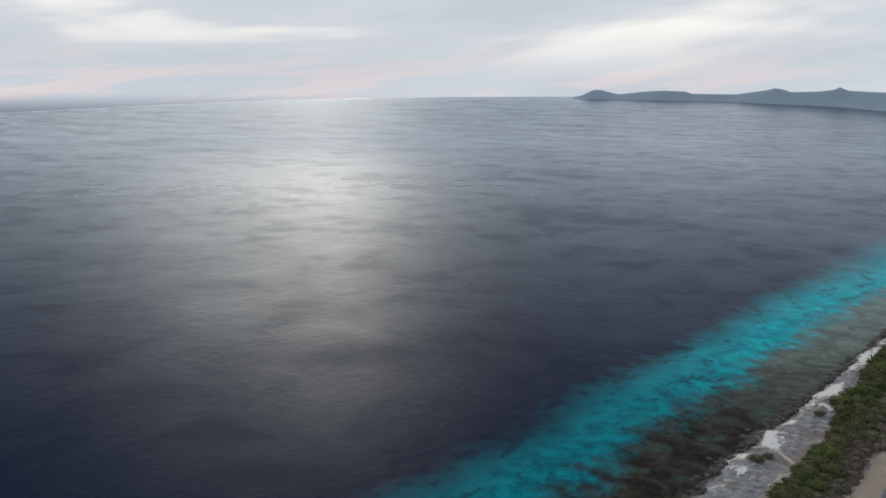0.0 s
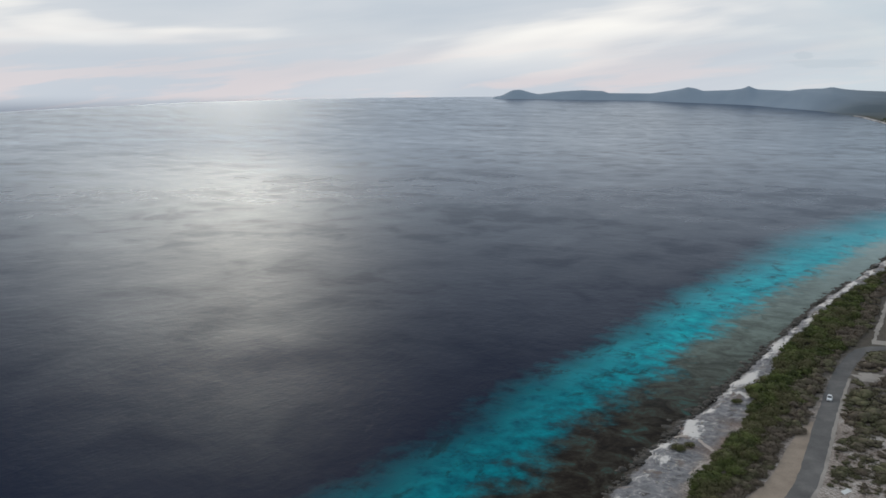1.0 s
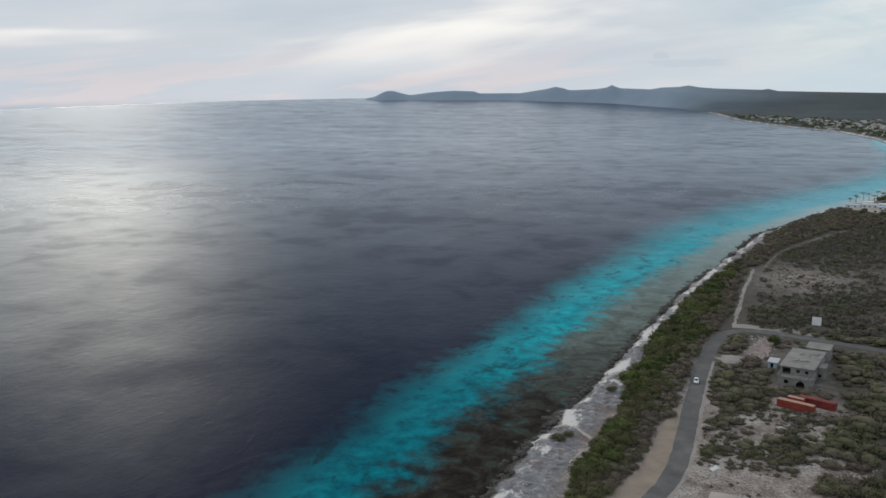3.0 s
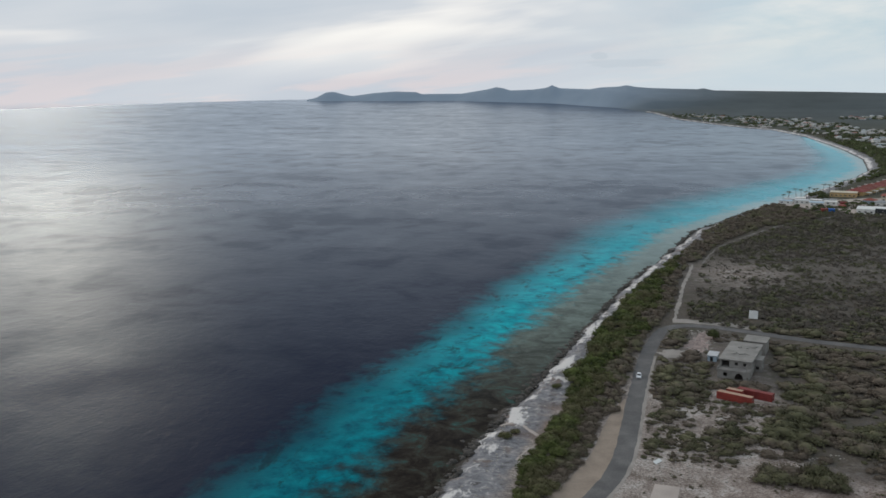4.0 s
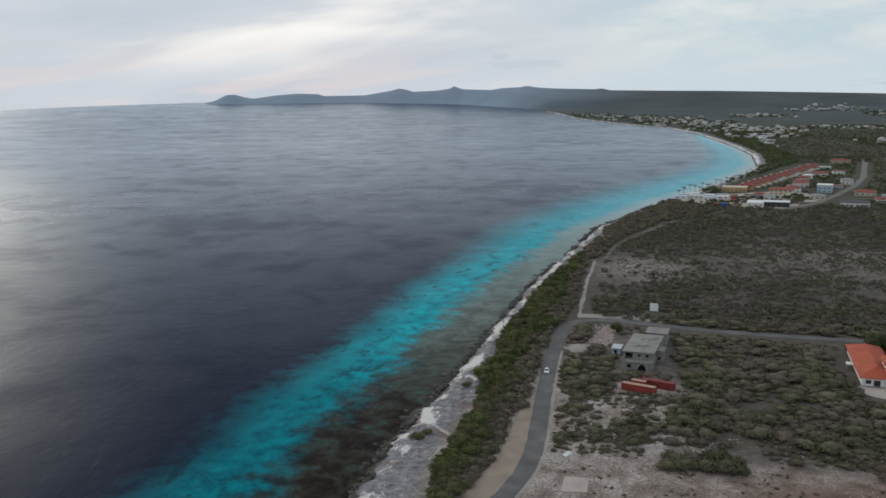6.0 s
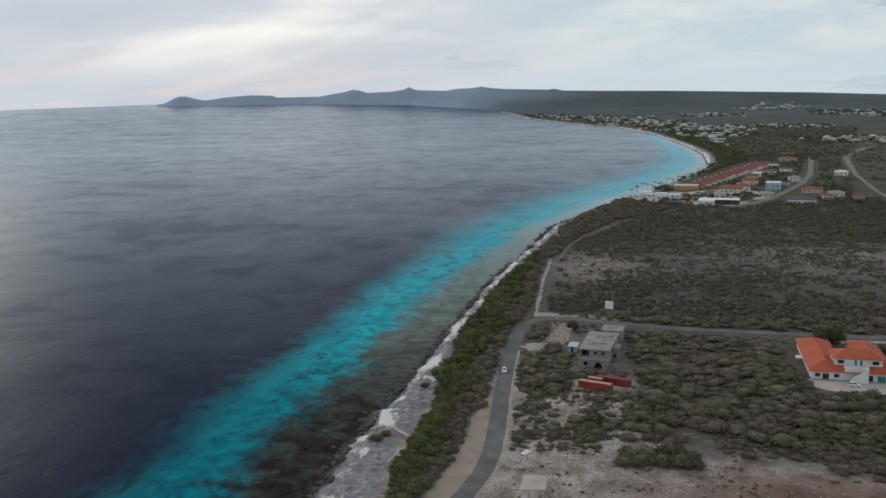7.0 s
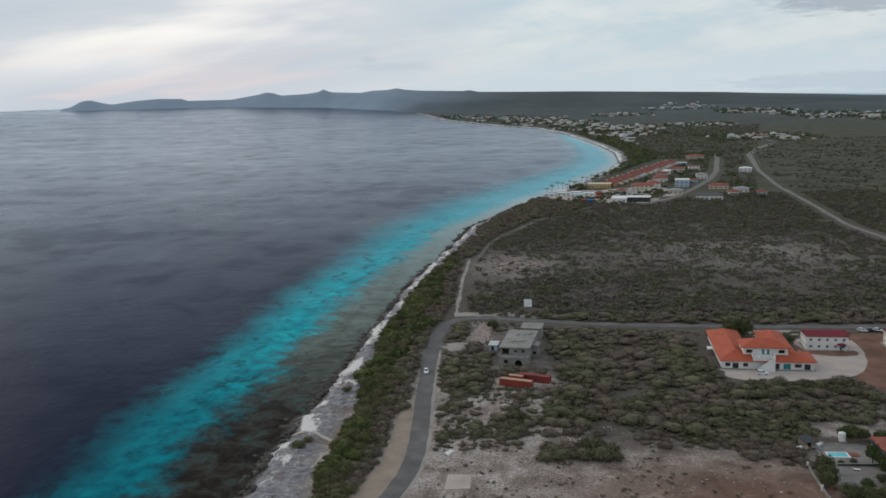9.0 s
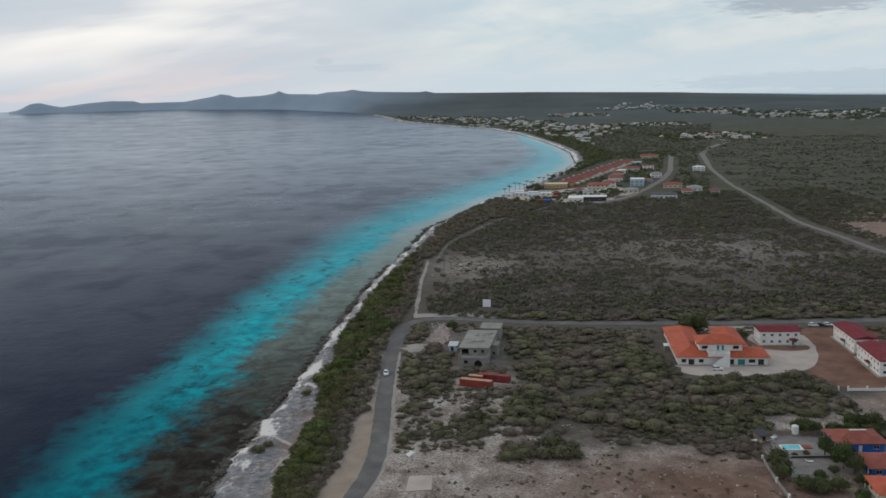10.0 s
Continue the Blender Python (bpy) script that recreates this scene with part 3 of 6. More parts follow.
def build_ground():
    x, y = polar(ANGLES, RADII)
    s = to_coast(x, y)
    s = s + coast_wobble(x, y, s)
    wob = s.copy()
    z = land_height(x, y, s) + rumple(x, y, s, 0.7)
    r = np.hypot(x, y)
    scrub = 0.15 + 0.75 * smoothstep(228, 268, y + 0.10 * x)
    scrub = scrub - 0.45 * smoothstep(34, 18, x) * smoothstep(330, 295, y) - 0.28 * smoothstep(34, 20, x) * smoothstep(400, 380, y)
    scrub = np.where(r > 850, 1.25 + 0.2 * smoothstep(1100, 1700, r), scrub)
    scrub = scrub - 0.35 * np.exp(-((x - 170) / 120) ** 2 - ((y - 560) / 110) ** 2) - 0.4 * np.exp(-((x - 15) / 35) ** 2 - ((y - 520) / 50) ** 2)
    red = np.exp(-((x - 70) / 50) ** 2 - ((y - 214) / 26) ** 2) + 0.9 * np.exp(-((x - 165) / 30) ** 2 - ((y - 275) / 18) ** 2) + 0.8 * np.exp(-((x - 310) / 40) ** 2 - ((y - 620) / 60) ** 2)
    scrub = scrub + 0.75 * smoothstep(0.30, 0.36, x / np.maximum(y, 1)) * smoothstep(560, 760, y)
    scrub = scrub - 0.8 * np.exp(-((x - 152) / 30) ** 2 - ((y - 268) / 14) ** 2) - 0.6 * np.exp(-((x - 112) / 18) ** 2 - ((y - 256) / 8) ** 2)
    far = (r > 3400).astype(int)
    # far western hills, where the painted haze colour is strongest
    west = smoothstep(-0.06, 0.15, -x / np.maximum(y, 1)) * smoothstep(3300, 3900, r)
    sand = sum(k * np.exp(-((x - a) / w) ** 2 - ((y - b) / h) ** 2) for a, b, w, h, k in (
        (-52, 326, 4.5, 14, 1.4), (-49, 309, 5, 4, 1.2), (-59, 270, 4.2, 8, 0.95), (-57, 262, 3.5, 5, 0.9), (-64, 251, 4, 7, 0.75), (-60, 240, 3, 4, 0.7)))
    sand = sand + 0.32 * np.exp(-((s - 7.0) / 1.8) ** 2) * smoothstep(335, 350, y) * smoothstep(620, 480, y)
    sand = sand + 0.7 * np.exp(-((s - 6.0) / 3.0) ** 2) * smoothstep(820, 950, r)
    red = red + sum(0.8 * np.exp(-((x - a) / w) ** 2 - ((y - b) / h) ** 2) for a, b, w, h in ((-49, 279, 4.5, 4), (-46, 262, 3.5, 6), (-52, 253, 5, 3.5)))
    g = sheet("ground", x, y, z, [GROUND, UPLAND], {"sand": sand, "west": west, "haze_mask": smoothstep(1900, 3300, r), "shore": wob, "scrub": scrub, "red": np.clip(red, 0, 1)}, far)
    tagged(g, "dry coral ground rising to hazy scrub-covered hills", "ground", kind="structure")


def build_sea():
    keep = spread(-180, 180, 0.33, 3.0, -33, 66)
    x, y = polar(keep, np.concatenate([[1, 40, 80], 110 * 1.013 ** np.arange(0, 293), [EDGE]]))
    s = to_coast(x, y)
    z = plain_height(x, y) + SEA_LEVEL
    r = np.hypot(x, y)
    bay = smoothstep(320, 900, r) * 0.9
    off = (-s - coast_wobble(x, y, s)) * np.interp(y, [0, 600, 1000, 1400, 1800, 2150], [1.0, 0.9, 0.75, 0.95, 1.35, 2.2])
    off = off + 4000 * smoothstep(2150, 2400, y) + 40 * smoothstep(1900, 2200, y)
    w = sheet("sea", x, y, z, [SEA], {"offshore": off, "bay": bay, "open_sea": smoothstep(250, 2000, r), "shelf": smoothstep(275, 420, r - 0.4 * (x + 70)) * 0.95})
    tagged(w, "dark blue ruffled sea with turquoise shallows along the reef", "sea", kind="structure")


build_ground()
build_sea()


# ---------------------------------------------------------------- helpers for things
def thing(name, x, y, turn=0.0, label="", category="", group="", z=None):
    e = new(name)
    e.matrix_world = pose(x, y, height(x, y) if z is None else z, 0, 0, turn)
    return tagged(e, label, category, group)


def part(name, bm, mat, parent, label=""):
    me = bpy.data.meshes.new(name)
    bm.to_mesh(me)
    bm.free()
    for m in (mat if isinstance(mat, (list, tuple)) else [mat]):
        me.materials.append(m)
    ob = new(name, me)
    ob.parent = parent
    if label:
        ob["label"] = label
    return ob


def part_like(name, me, parent, x, y, z, turn=0.0):
    """A part that shares a mesh."""
    ob = new(name, me)
    ob.parent = parent
    ob.matrix_local = pose(x, y, z, 0, 0, turn)
    return ob


def box(bm, x0, x1, y0, y1, z0, z1, m=None):
    c = [(x0, y0, z0), (x1, y0, z0), (x1, y1, z0), (x0, y1, z0), (x0, y0, z1), (x1, y0, z1), (x1, y1, z1), (x0, y1, z1)]
    v = [bm.verts.new(m @ Vector(p) if m else p) for p in c]
    for f in ((3, 2, 1, 0), (4, 5, 6, 7), (0, 1, 5, 4), (1, 2, 6, 5), (2, 3, 7, 6), (3, 0, 4, 7)):
        bm.faces.new([v[i] for i in f])
    return bm


def boxes(*rows):
    bm = bmesh.new()
    for r in rows:
        box(bm, *r)
    return bm


def wall(bm, m, length, high, thick, openings=()):
    """A wall along its own x from 0, its outer face at y = 0, with real openings (x0, x1, z0, z1[, arch])."""
    cuts = sorted({0.0, length, *[o[0] for o in openings], *[o[1] for o in openings]})
    for a, b in zip(cuts[:-1], cuts[1:]):
        if b - a < 1e-4:
            continue
        mid, z = (a + b) / 2, 0.0
        for o in sorted((o for o in openings if o[0] <= mid <= o[1]), key=lambda o: o[2]):
            if o[2] - z > 1e-3:
                box(bm, a, b, 0, thick, z, o[2], m)
            z = o[3]
            if len(o) > 4:                                   # an arched head: filled corners
                cx, r, n = (o[0] + o[1]) / 2, (o[1] - o[0]) / 2, 8
                for k in range(n):
                    u0, u1 = math.pi * k / n, math.pi * (k + 1) / n
                    xa, xb = cx - r * math.cos(u0), cx - r * math.cos(u1)
                    zb = o[3] - r + r * min(math.sin(u0), math.sin(u1))
                    if o[3] - zb > 0.02:
                        box(bm, xa, xb, 0, thick, zb, o[3], m)
        if high - z > 1e-3:
            box(bm, a, b, 0, thick, z, high, m)
    return bm


def hip(bm, x0, x1, y0, y1, z, rise, over=0.5, inset=None, thick=0.18):
    """A hipped roof over a rectangle, its ridge along the longer side; inset 0 makes gables."""
    x0, x1, y0, y1 = x0 - over, x1 + over, y0 - over, y1 + over
    w, d = x1 - x0, y1 - y0
    k = (min(w, d) / 2 if inset is None else inset)
    if w >= d:
        a, b = (x0 + k, (y0 + y1) / 2), (x1 - k, (y0 + y1) / 2)
    else:
        a, b = ((x0 + x1) / 2, y0 + k), ((x0 + x1) / 2, y1 - k)
    lo = [(x0, y0), (x1, y0), (x1, y1), (x0, y1)]
    B = [bm.verts.new((*p, z - thick)) for p in lo]
    E = [bm.verts.new((*p, z)) for p in lo]
    A, C = bm.verts.new((*a, z + rise)), bm.verts.new((*b, z + rise))
    bm.faces.new(B[::-1])
    for i in range(4):
        bm.faces.new((B[i], B[(i + 1) % 4], E[(i + 1) % 4], E[i]))
    if w >= d:
        fs = ((E[0], E[1], C, A), (E[1], E[2], C), (E[2], E[3], A, C), (E[3], E[0], A))
    else:
        fs = ((E[0], E[1], A), (E[1], E[2], C, A), (E[2], E[3], C), (E[3], E[0], A, C))
    for f in fs:
        bm.faces.new(f)
    return bm


def shed(bm, x0, x1, y0, y1, z0, z1, thick=0.15):
    """A roof plane that slopes from z0 at the front to z1 at the back."""
    v = [bm.verts.new(p) for p in ((x0, y0, z0 - thick), (x1, y0, z0 - thick), (x1, y1, z1 - thick), (x0, y1, z1 - thick),
                                   (x0, y0, z0), (x1, y0, z0), (x1, y1, z1), (x0, y1, z1))]
    for f in ((3, 2, 1, 0), (4, 5, 6, 7), (0, 1, 5, 4), (1, 2, 6, 5), (2, 3, 7, 6), (3, 0, 4, 7)):
        bm.faces.new([v[i] for i in f])
    return bm


def tube(bm, a, b, r0, r1, n=8):
    a, b = Vector(a), Vector(b)
    q = (b - a).to_track_quat("Z", "Y").to_matrix()
    rings = []
    for p, r in ((a, r0), (b, r1)):
        rings.append([bm.verts.new(p + q @ Vector((r * math.cos(t), r * math.sin(t), 0))) for t in (2 * math.pi * k / n for k in range(n))])
    for k in range(n):
        bm.faces.new((rings[0][k], rings[0][(k + 1) % n], rings[1][(k + 1) % n], rings[1][k]))
    bm.faces.new(rings[0][::-1])
    bm.faces.new(rings[1])
    return bm


def curve_line(points, step=4.0):
    """Points joined by a smooth line, at even steps."""
    p = np.array(points, float)
    d = np.concatenate([[0], np.cumsum(np.hypot(*np.diff(p, axis=0).T))])
    q = np.linspace(0, d[-1], max(2, int(d[-1] / step) + 1))
    out = np.stack([np.interp(q, d, p[:, 0]), np.interp(q, d, p[:, 1])], 1)
    for _ in range(3):
        out[1:-1] = (out[:-2] + 2 * out[1:-1] + out[2:]) / 4
    return out


def strip(name, points, width, mat, lift, label, category, step=4.0, ragged=0.0, kind="structure", widths=None):
    """A road or path with a real thickness, along a line."""
    c = curve_line(points, step)
    t = np.gradient(c, axis=0)
    t /= np.hypot(t[:, 0], t[:, 1])[:, None]
    nrm = np.stack([t[:, 1], -t[:, 0]], 1)
    rng = np.random.default_rng(len(points) * 7 + int(width * 10))
    w = np.full(len(c), width / 2.0) if widths is None else np.interp(np.linspace(0, 1, len(c)), np.linspace(0, 1, len(widths)), widths) / 2
    wl, wr = w + ragged * rng.normal(0, 1, len(c)), w + ragged * rng.normal(0, 1, len(c))
    bm = bmesh.new()
    rows = []
    for i in range(len(c)):
        l, r = c[i] - nrm[i] * wl[i], c[i] + nrm[i] * wr[i]
        zl, zr = height(*l) + lift, height(*r) + lift
        rows.append([bm.verts.new((*l, zl - 0.3)), bm.verts.new((*l, zl)), bm.verts.new((*r, zr)), bm.verts.new((*r, zr - 0.3))])
    for a, b in zip(rows[:-1], rows[1:]):
        for k in range(3):
            bm.faces.new((a[k], a[k + 1], b[k + 1], b[k]))
    bmesh.ops.recalc_face_normals(bm, faces=bm.faces)
    ob = part(name, bm, mat, None)
    return tagged(ob, label, category, kind=kind)


def slab(name, corners, mat, lift, label, category, kind="structure", deep=0.3):
    """A flat piece of ground cover with an edge."""
    bm = bmesh.new()
    cx = sum(p[0] for p in corners) / len(corners)
    cy = sum(p[1] for p in corners) / len(corners)
    zz = height(cx, cy) + lift
    top = [bm.verts.new((*p, zz)) for p in corners]
    low = [bm.verts.new((*p, zz - deep)) for p in corners]
    bm.faces.new(top)
    for i in range(len(top)):
        bm.faces.new((low[i], low[(i + 1) % len(top)], top[(i + 1) % len(top)], top[i]))
    bmesh.ops.recalc_face_normals(bm, faces=bm.faces)
    return tagged(part(name, bm, mat, None), label, category, kind=kind)


def blob(points, amount=0.12, seed=1, n=40):
    """An uneven rounded outline round a few corners."""
    p = np.array(points + points[:1], float)
    d = np.concatenate([[0], np.cumsum(np.hypot(*np.diff(p, axis=0).T))])
    q = np.linspace(0, d[-1], n, endpoint=False)
    out = np.stack([np.interp(q, d, p[:, 0]), np.interp(q, d, p[:, 1])], 1)
    for _ in range(2):
        out = (np.roll(out, 1, 0) + 2 * out + np.roll(out, -1, 0)) / 4
    rng = np.random.default_rng(seed)
    c = out.mean(0)
    return [tuple(c + (o - c) * (1 + amount * rng.normal() * 0.3)) for o in out]


# ---------------------------------------------------------------- roads, tracks and bare ground
ROAD = [(-70, 90), (-52, 140), (-38, 175), (-30, 200), (-25.7, 217), (-23.0, 228), (-21.7, 240), (-21.5, 257), (-22.0, 275), (-22.5, 300), (-22.6, 330), (-22.5, 347), (-21.2, 367), (-18.6, 387), (-14.0, 396), (-7, 399), (3, 397.8), (16.4, 394.5), (42, 386), (76, 380.5), (130, 375), (196, 372), (330, 362), (520, 340)]
TRACK = [(-13.5, 402), (-14.2, 418), (-13.4, 452), (-13.0, 481), (-11.3, 512), (-9.8, 545)]
TRAIL = [(-4, 552), (4, 608), (19, 650), (50, 721), (92, 776), (104, 800)]
strip("road", ROAD, 5.7, ASPHALT, 0.10, "worn grey asphalt coast road bending inland", "road", 3.0, 0.12)
strip("road_verge", [(p[0] + 3.3, p[1]) for p in ROAD[3:12]], 1.2, GRAVEL, 0.055, "pale gravel verge beside the asphalt road", "verge", 3.0, 0.10)
strip("lay_by", [(-40, 192), (-32.5, 214), (-30, 226), (-28, 237), (-27.2, 248), (-26.9, 260), (-26.6, 278), (-25.4, 293)], 5, DIRT, 0.06, "bare tan dirt lay-by along the road", "lay-by", 3.0, 0.12, widths=[10, 10, 8.5, 7, 6.4, 6.2, 4.6, 1.5])
strip("beach_path", [(-62, 259.1), (-58, 261.2), (-55.5, 260.8), (-51.1, 255), (-45.4, 249.8)], 1.3, YARD, 0.05, "narrow pale sandy path across the rocky shore", "path", 1.5, 0.25)
strip("beach_path", [(-46.2, 250.2), (-48, 245), (-49.6, 240.7), (-51, 233)], 0.8, YARD, 0.07, "narrow pale sandy path beside the coastal shrubs", "path", 1.5, 0.2)
strip("road_shoulder", [(-15, 405), (-6, 405.5), (5, 405), (17, 403), (26, 399)], 7, GRAVEL, 0.05, "pale sandy shoulder at the road junction", "verge", 3.0, 0.5)
strip("dirt_track", TRACK, 1.7, GRAVEL, 0.08, "pale sandy track through the scrub", "track", 3.0, 0.35)
strip("foot_trail", TRAIL, 0.8, LANE, 0.04, "faint narrow sandy trail through dense scrub", "track", 4.0, 0.5)
strip("side_road", [(150, 800), (187, 848), (214, 902), (255, 994), (290, 1095), (316, 1194), (345, 1300), (364, 1390), (352, 1445), (325, 1470)], 6.5, LANE, 0.08, "pale concrete road winding past the villas", "road", 8.0, 0.3)
strip("inland_road", [(330, 380), (290, 470), (271, 530), (272, 590), (270, 650), (288, 773), (307, 919), (341, 1094), (404, 1344), (448, 1460), (540, 1626), (545, 1700)], 10, LANE, 0.08, "pale straight road through open scrubland", "road", 8.0, 0.3, widths=[4, 4, 4, 4, 4.2, 4.6, 5.6, 7, 9, 10, 11, 11])
slab("gravel_yard", blob([(86, 320), (87, 305), (104, 302.5), (125, 303.5), (138, 310), (144, 322), (151, 347), (148, 358), (126, 356), (122, 320)], 0.07, 3), YARD, 0.07, "pale gravel yard round the orange-roofed house", "yard")
slab("earth_yard", blob([(136, 316), (131, 297), (140, 284), (160, 282), (184, 296), (184, 362), (152, 364), (142, 345)], 0.08, 4), REDSOIL, 0.05, "reddish bare earth yard between white buildings", "yard")
slab("planting_bed", blob([(125.6, 350), (123.8, 340), (127, 334.5), (136, 331), (146, 332.5), (146, 339), (127.2, 339.5)], 0.06, 15), REDSOIL, 0.09, "bare brown planting bed round the white block", "bed")
slab("yard_approach", blob([(112, 371), (150, 368), (150, 358), (112, 360)], 0.05, 5), GRAVEL, 0.045, "pale gravel strip between the road and the white blocks", "yard")
slab("villa_yard", [(96, 247.5), (104, 249), (112, 244), (113, 222), (92, 216), (93, 232)], PAVING, 0.08, "grey paved villa yard round a pool", "yard")
slab("concrete_pad", [(-11.5, 227.8), (-4.9, 227.6), (-5.2, 218.8), (-12.2, 218.2)], YARD, 0.16, "bare concrete pad lying in rubble", "slab", "")
slab("building_plot", blob([(-18.4, 352), (-13, 359), (-8, 357), (-9, 348), (-15, 346)], 0.6, 6), GRAVEL, 0.05, "pale cleared patch beside the unfinished house", "plot")
slab("rubble_plot", blob([(-8, 360), (-6.5, 376), (0, 391), (4, 390), (2, 372), (0, 358)], 0.6, 16), PINKISH, 0.05, "heaps of pinkish building rubble beside the unfinished house", "plot")
slab("red_clearing", blob([(290, 672), (330, 700), (360, 640), (310, 540), (284, 548)], 0.45, 8), CLAY, 0.06, "cleared patch of reddish earth in scrub", "clearing")
slab("resort_ground", blob([(52, 862), (80, 845), (112, 805), (158, 800), (170, 850), (200, 860), (190, 940), (140, 930), (100, 900)], 0.08, 9), YARD, 0.05, "pale sandy ground of the beach resort", "yard")


# ---------------------------------------------------------------- buildings
def window_mesh(w, h, frame_mat, glass_mat):
    """A framed pane; its parts are made once and shared."""
    t = 0.07
    fb = boxes((-w / 2, w / 2, -0.05, 0.05, 0, t), (-w / 2, w / 2, -0.05, 0.05, h - t, h), (-w / 2, -w / 2 + t, -0.05, 0.05, t, h - t),
               (w / 2 - t, w / 2, -0.05, 0.05, t, h - t), (-t / 2, t / 2, -0.04, 0.04, t, h - t))
    gb = boxes((-w / 2 + t, w / 2 - t, -0.015, 0.015, t, h - t))
    out = []
    for nm, bm, mt in (("window", fb, frame_mat), ("pane", gb, glass_mat)):
        me = bpy.data.meshes.new(nm)
        bm.to_mesh(me)
        bm.free()
        me.materials.append(mt)
        out.append(me)
    return out


def put_window(meshes, parent, x, y, z, turn=0.0):
    w = part_like("window", meshes[0], parent, x, y, z, turn)
    p = new("pane", meshes[1])
    p.parent = w
    return w


WIN = window_mesh(1.1, 1.1, WHITE, GLASS)
WIN_WIDE = window_mesh(1.9, 1.2, WHITE, GLASS)


def four_walls(bm, w, d, z0, h, front=(), right=(), back=(), left=(), t=0.25):
    """Walls round a w x d plan whose front-left corner is the origin."""
    wall(bm, pose(0, 0, z0), w, h, t, front)
    wall(bm, pose(w, t, z0, 0, 0, 90), d - 2 * t, h, t, right)
    wall(bm, pose(w, d, z0, 0, 0, 180), w, h, t, back)
    wall(bm, pose(0, d - t, z0, 0, 0, -90), d - 2 * t, h, t, left)
    return bm


def barrack(x, y, turn, w, d, long_left, label):
    """A white two-storey block with a low dark red roof, small windows and a canopied door."""
    b = thing("lodging_block", x, y, turn, label, "building", "white blocks with dark red roofs")
    h = 5.6
    n_w, n_d = max(2, int(w / 2.9)), max(2, int(d / 3.1))
    col_w = [w * (k + 0.5) / n_w for k in range(n_w)]
    col_d = [(d - 0.5) * (k + 0.5) / n_d for k in range(n_d)]
    rows = (0.95, 3.65)
    of = [(c - 0.55, c + 0.55, r, r + 1.1) for c in col_w for r in rows]
    od = [(c - 0.55, c + 0.55, r, r + 1.1) for c in col_d for r in rows]
    part("wall", four_walls(bmesh.new(), w, d, 0, h, of, od, of, od), WHITE, b)
    part("floor_slab", boxes((0.26, w - 0.26, 0.26, d - 0.26, 2.75, 2.95)), CONCRETE, b)
    part("plinth", boxes((-1.1, w + 1.1, -1.1, d + 1.1, -0.3, 0.12)), GRAVEL, b)
    part("roof", hip(bmesh.new(), 0, w, 0, d, h + 0.16, 1.15, 0.45, 0.0), DARKRED, b, "dark red sheet roof")
    for c in col_w:
        for r in rows:
            put_window(WIN, b, c, 0.12, r)
            put_window(WIN, b, c, d - 0.12, r)
    for c in col_d:
        for r in rows:
            put_window(WIN, b, 0.12, c + 0.25, r, 90)
            put_window(WIN, b, w - 0.12, c + 0.25, r, 90)
    if long_left:
        door = part("door", boxes((-0.06, 0.0, d * 0.42, d * 0.42 + 1.0, 0.12, 2.2)), TEAL, b)
        part("canopy", shed(bmesh.new(), -1.5, 0.0, d * 0.42 - 0.7, d * 0.42 + 1.7, 2.5, 2.75), DARKRED, b, "small dark red door canopy")
    else:
        door = part("door", boxes((w * 0.8, w * 0.8 + 1.0, -0.06, 0.0, 0.12, 2.2)), TEAL, b)
        part("canopy", hip(bmesh.new(), w * 0.8 - 0.9, w * 0.8 + 1.9, -2.0, -0.1, 2.6, 0.6, 0.2), DARKRED, b, "small dark red door canopy")
        for k in (-0.7, 1.6):
            part("post", boxes((w * 0.8 + k, w * 0.8 + k + 0.16, -1.95, -1.79, 0.12, 2.45)), WHITE, b)
    part("handle", boxes((-0.1, -0.06, d * 0.42 + 0.8, d * 0.42 + 0.9, 1.0, 1.12)) if long_left else boxes((w * 0.8 + 0.8, w * 0.8 + 0.9, -0.1, -0.06, 1.0, 1.12)), METAL, door)
    return b


barrack(127.6, 340.6, -6.0, 15.6, 9.6, False, "white two-storey lodging block with low dark red roof")
barrack(159.0, 326.0, -5.0, 9.0, 22.5, True, "long white two-storey block with dark red roof")
barrack(155.0, 298.0, -6.5, 10.5, 22.8, True, "long white two-storey block with dark red roof beside bare earth")


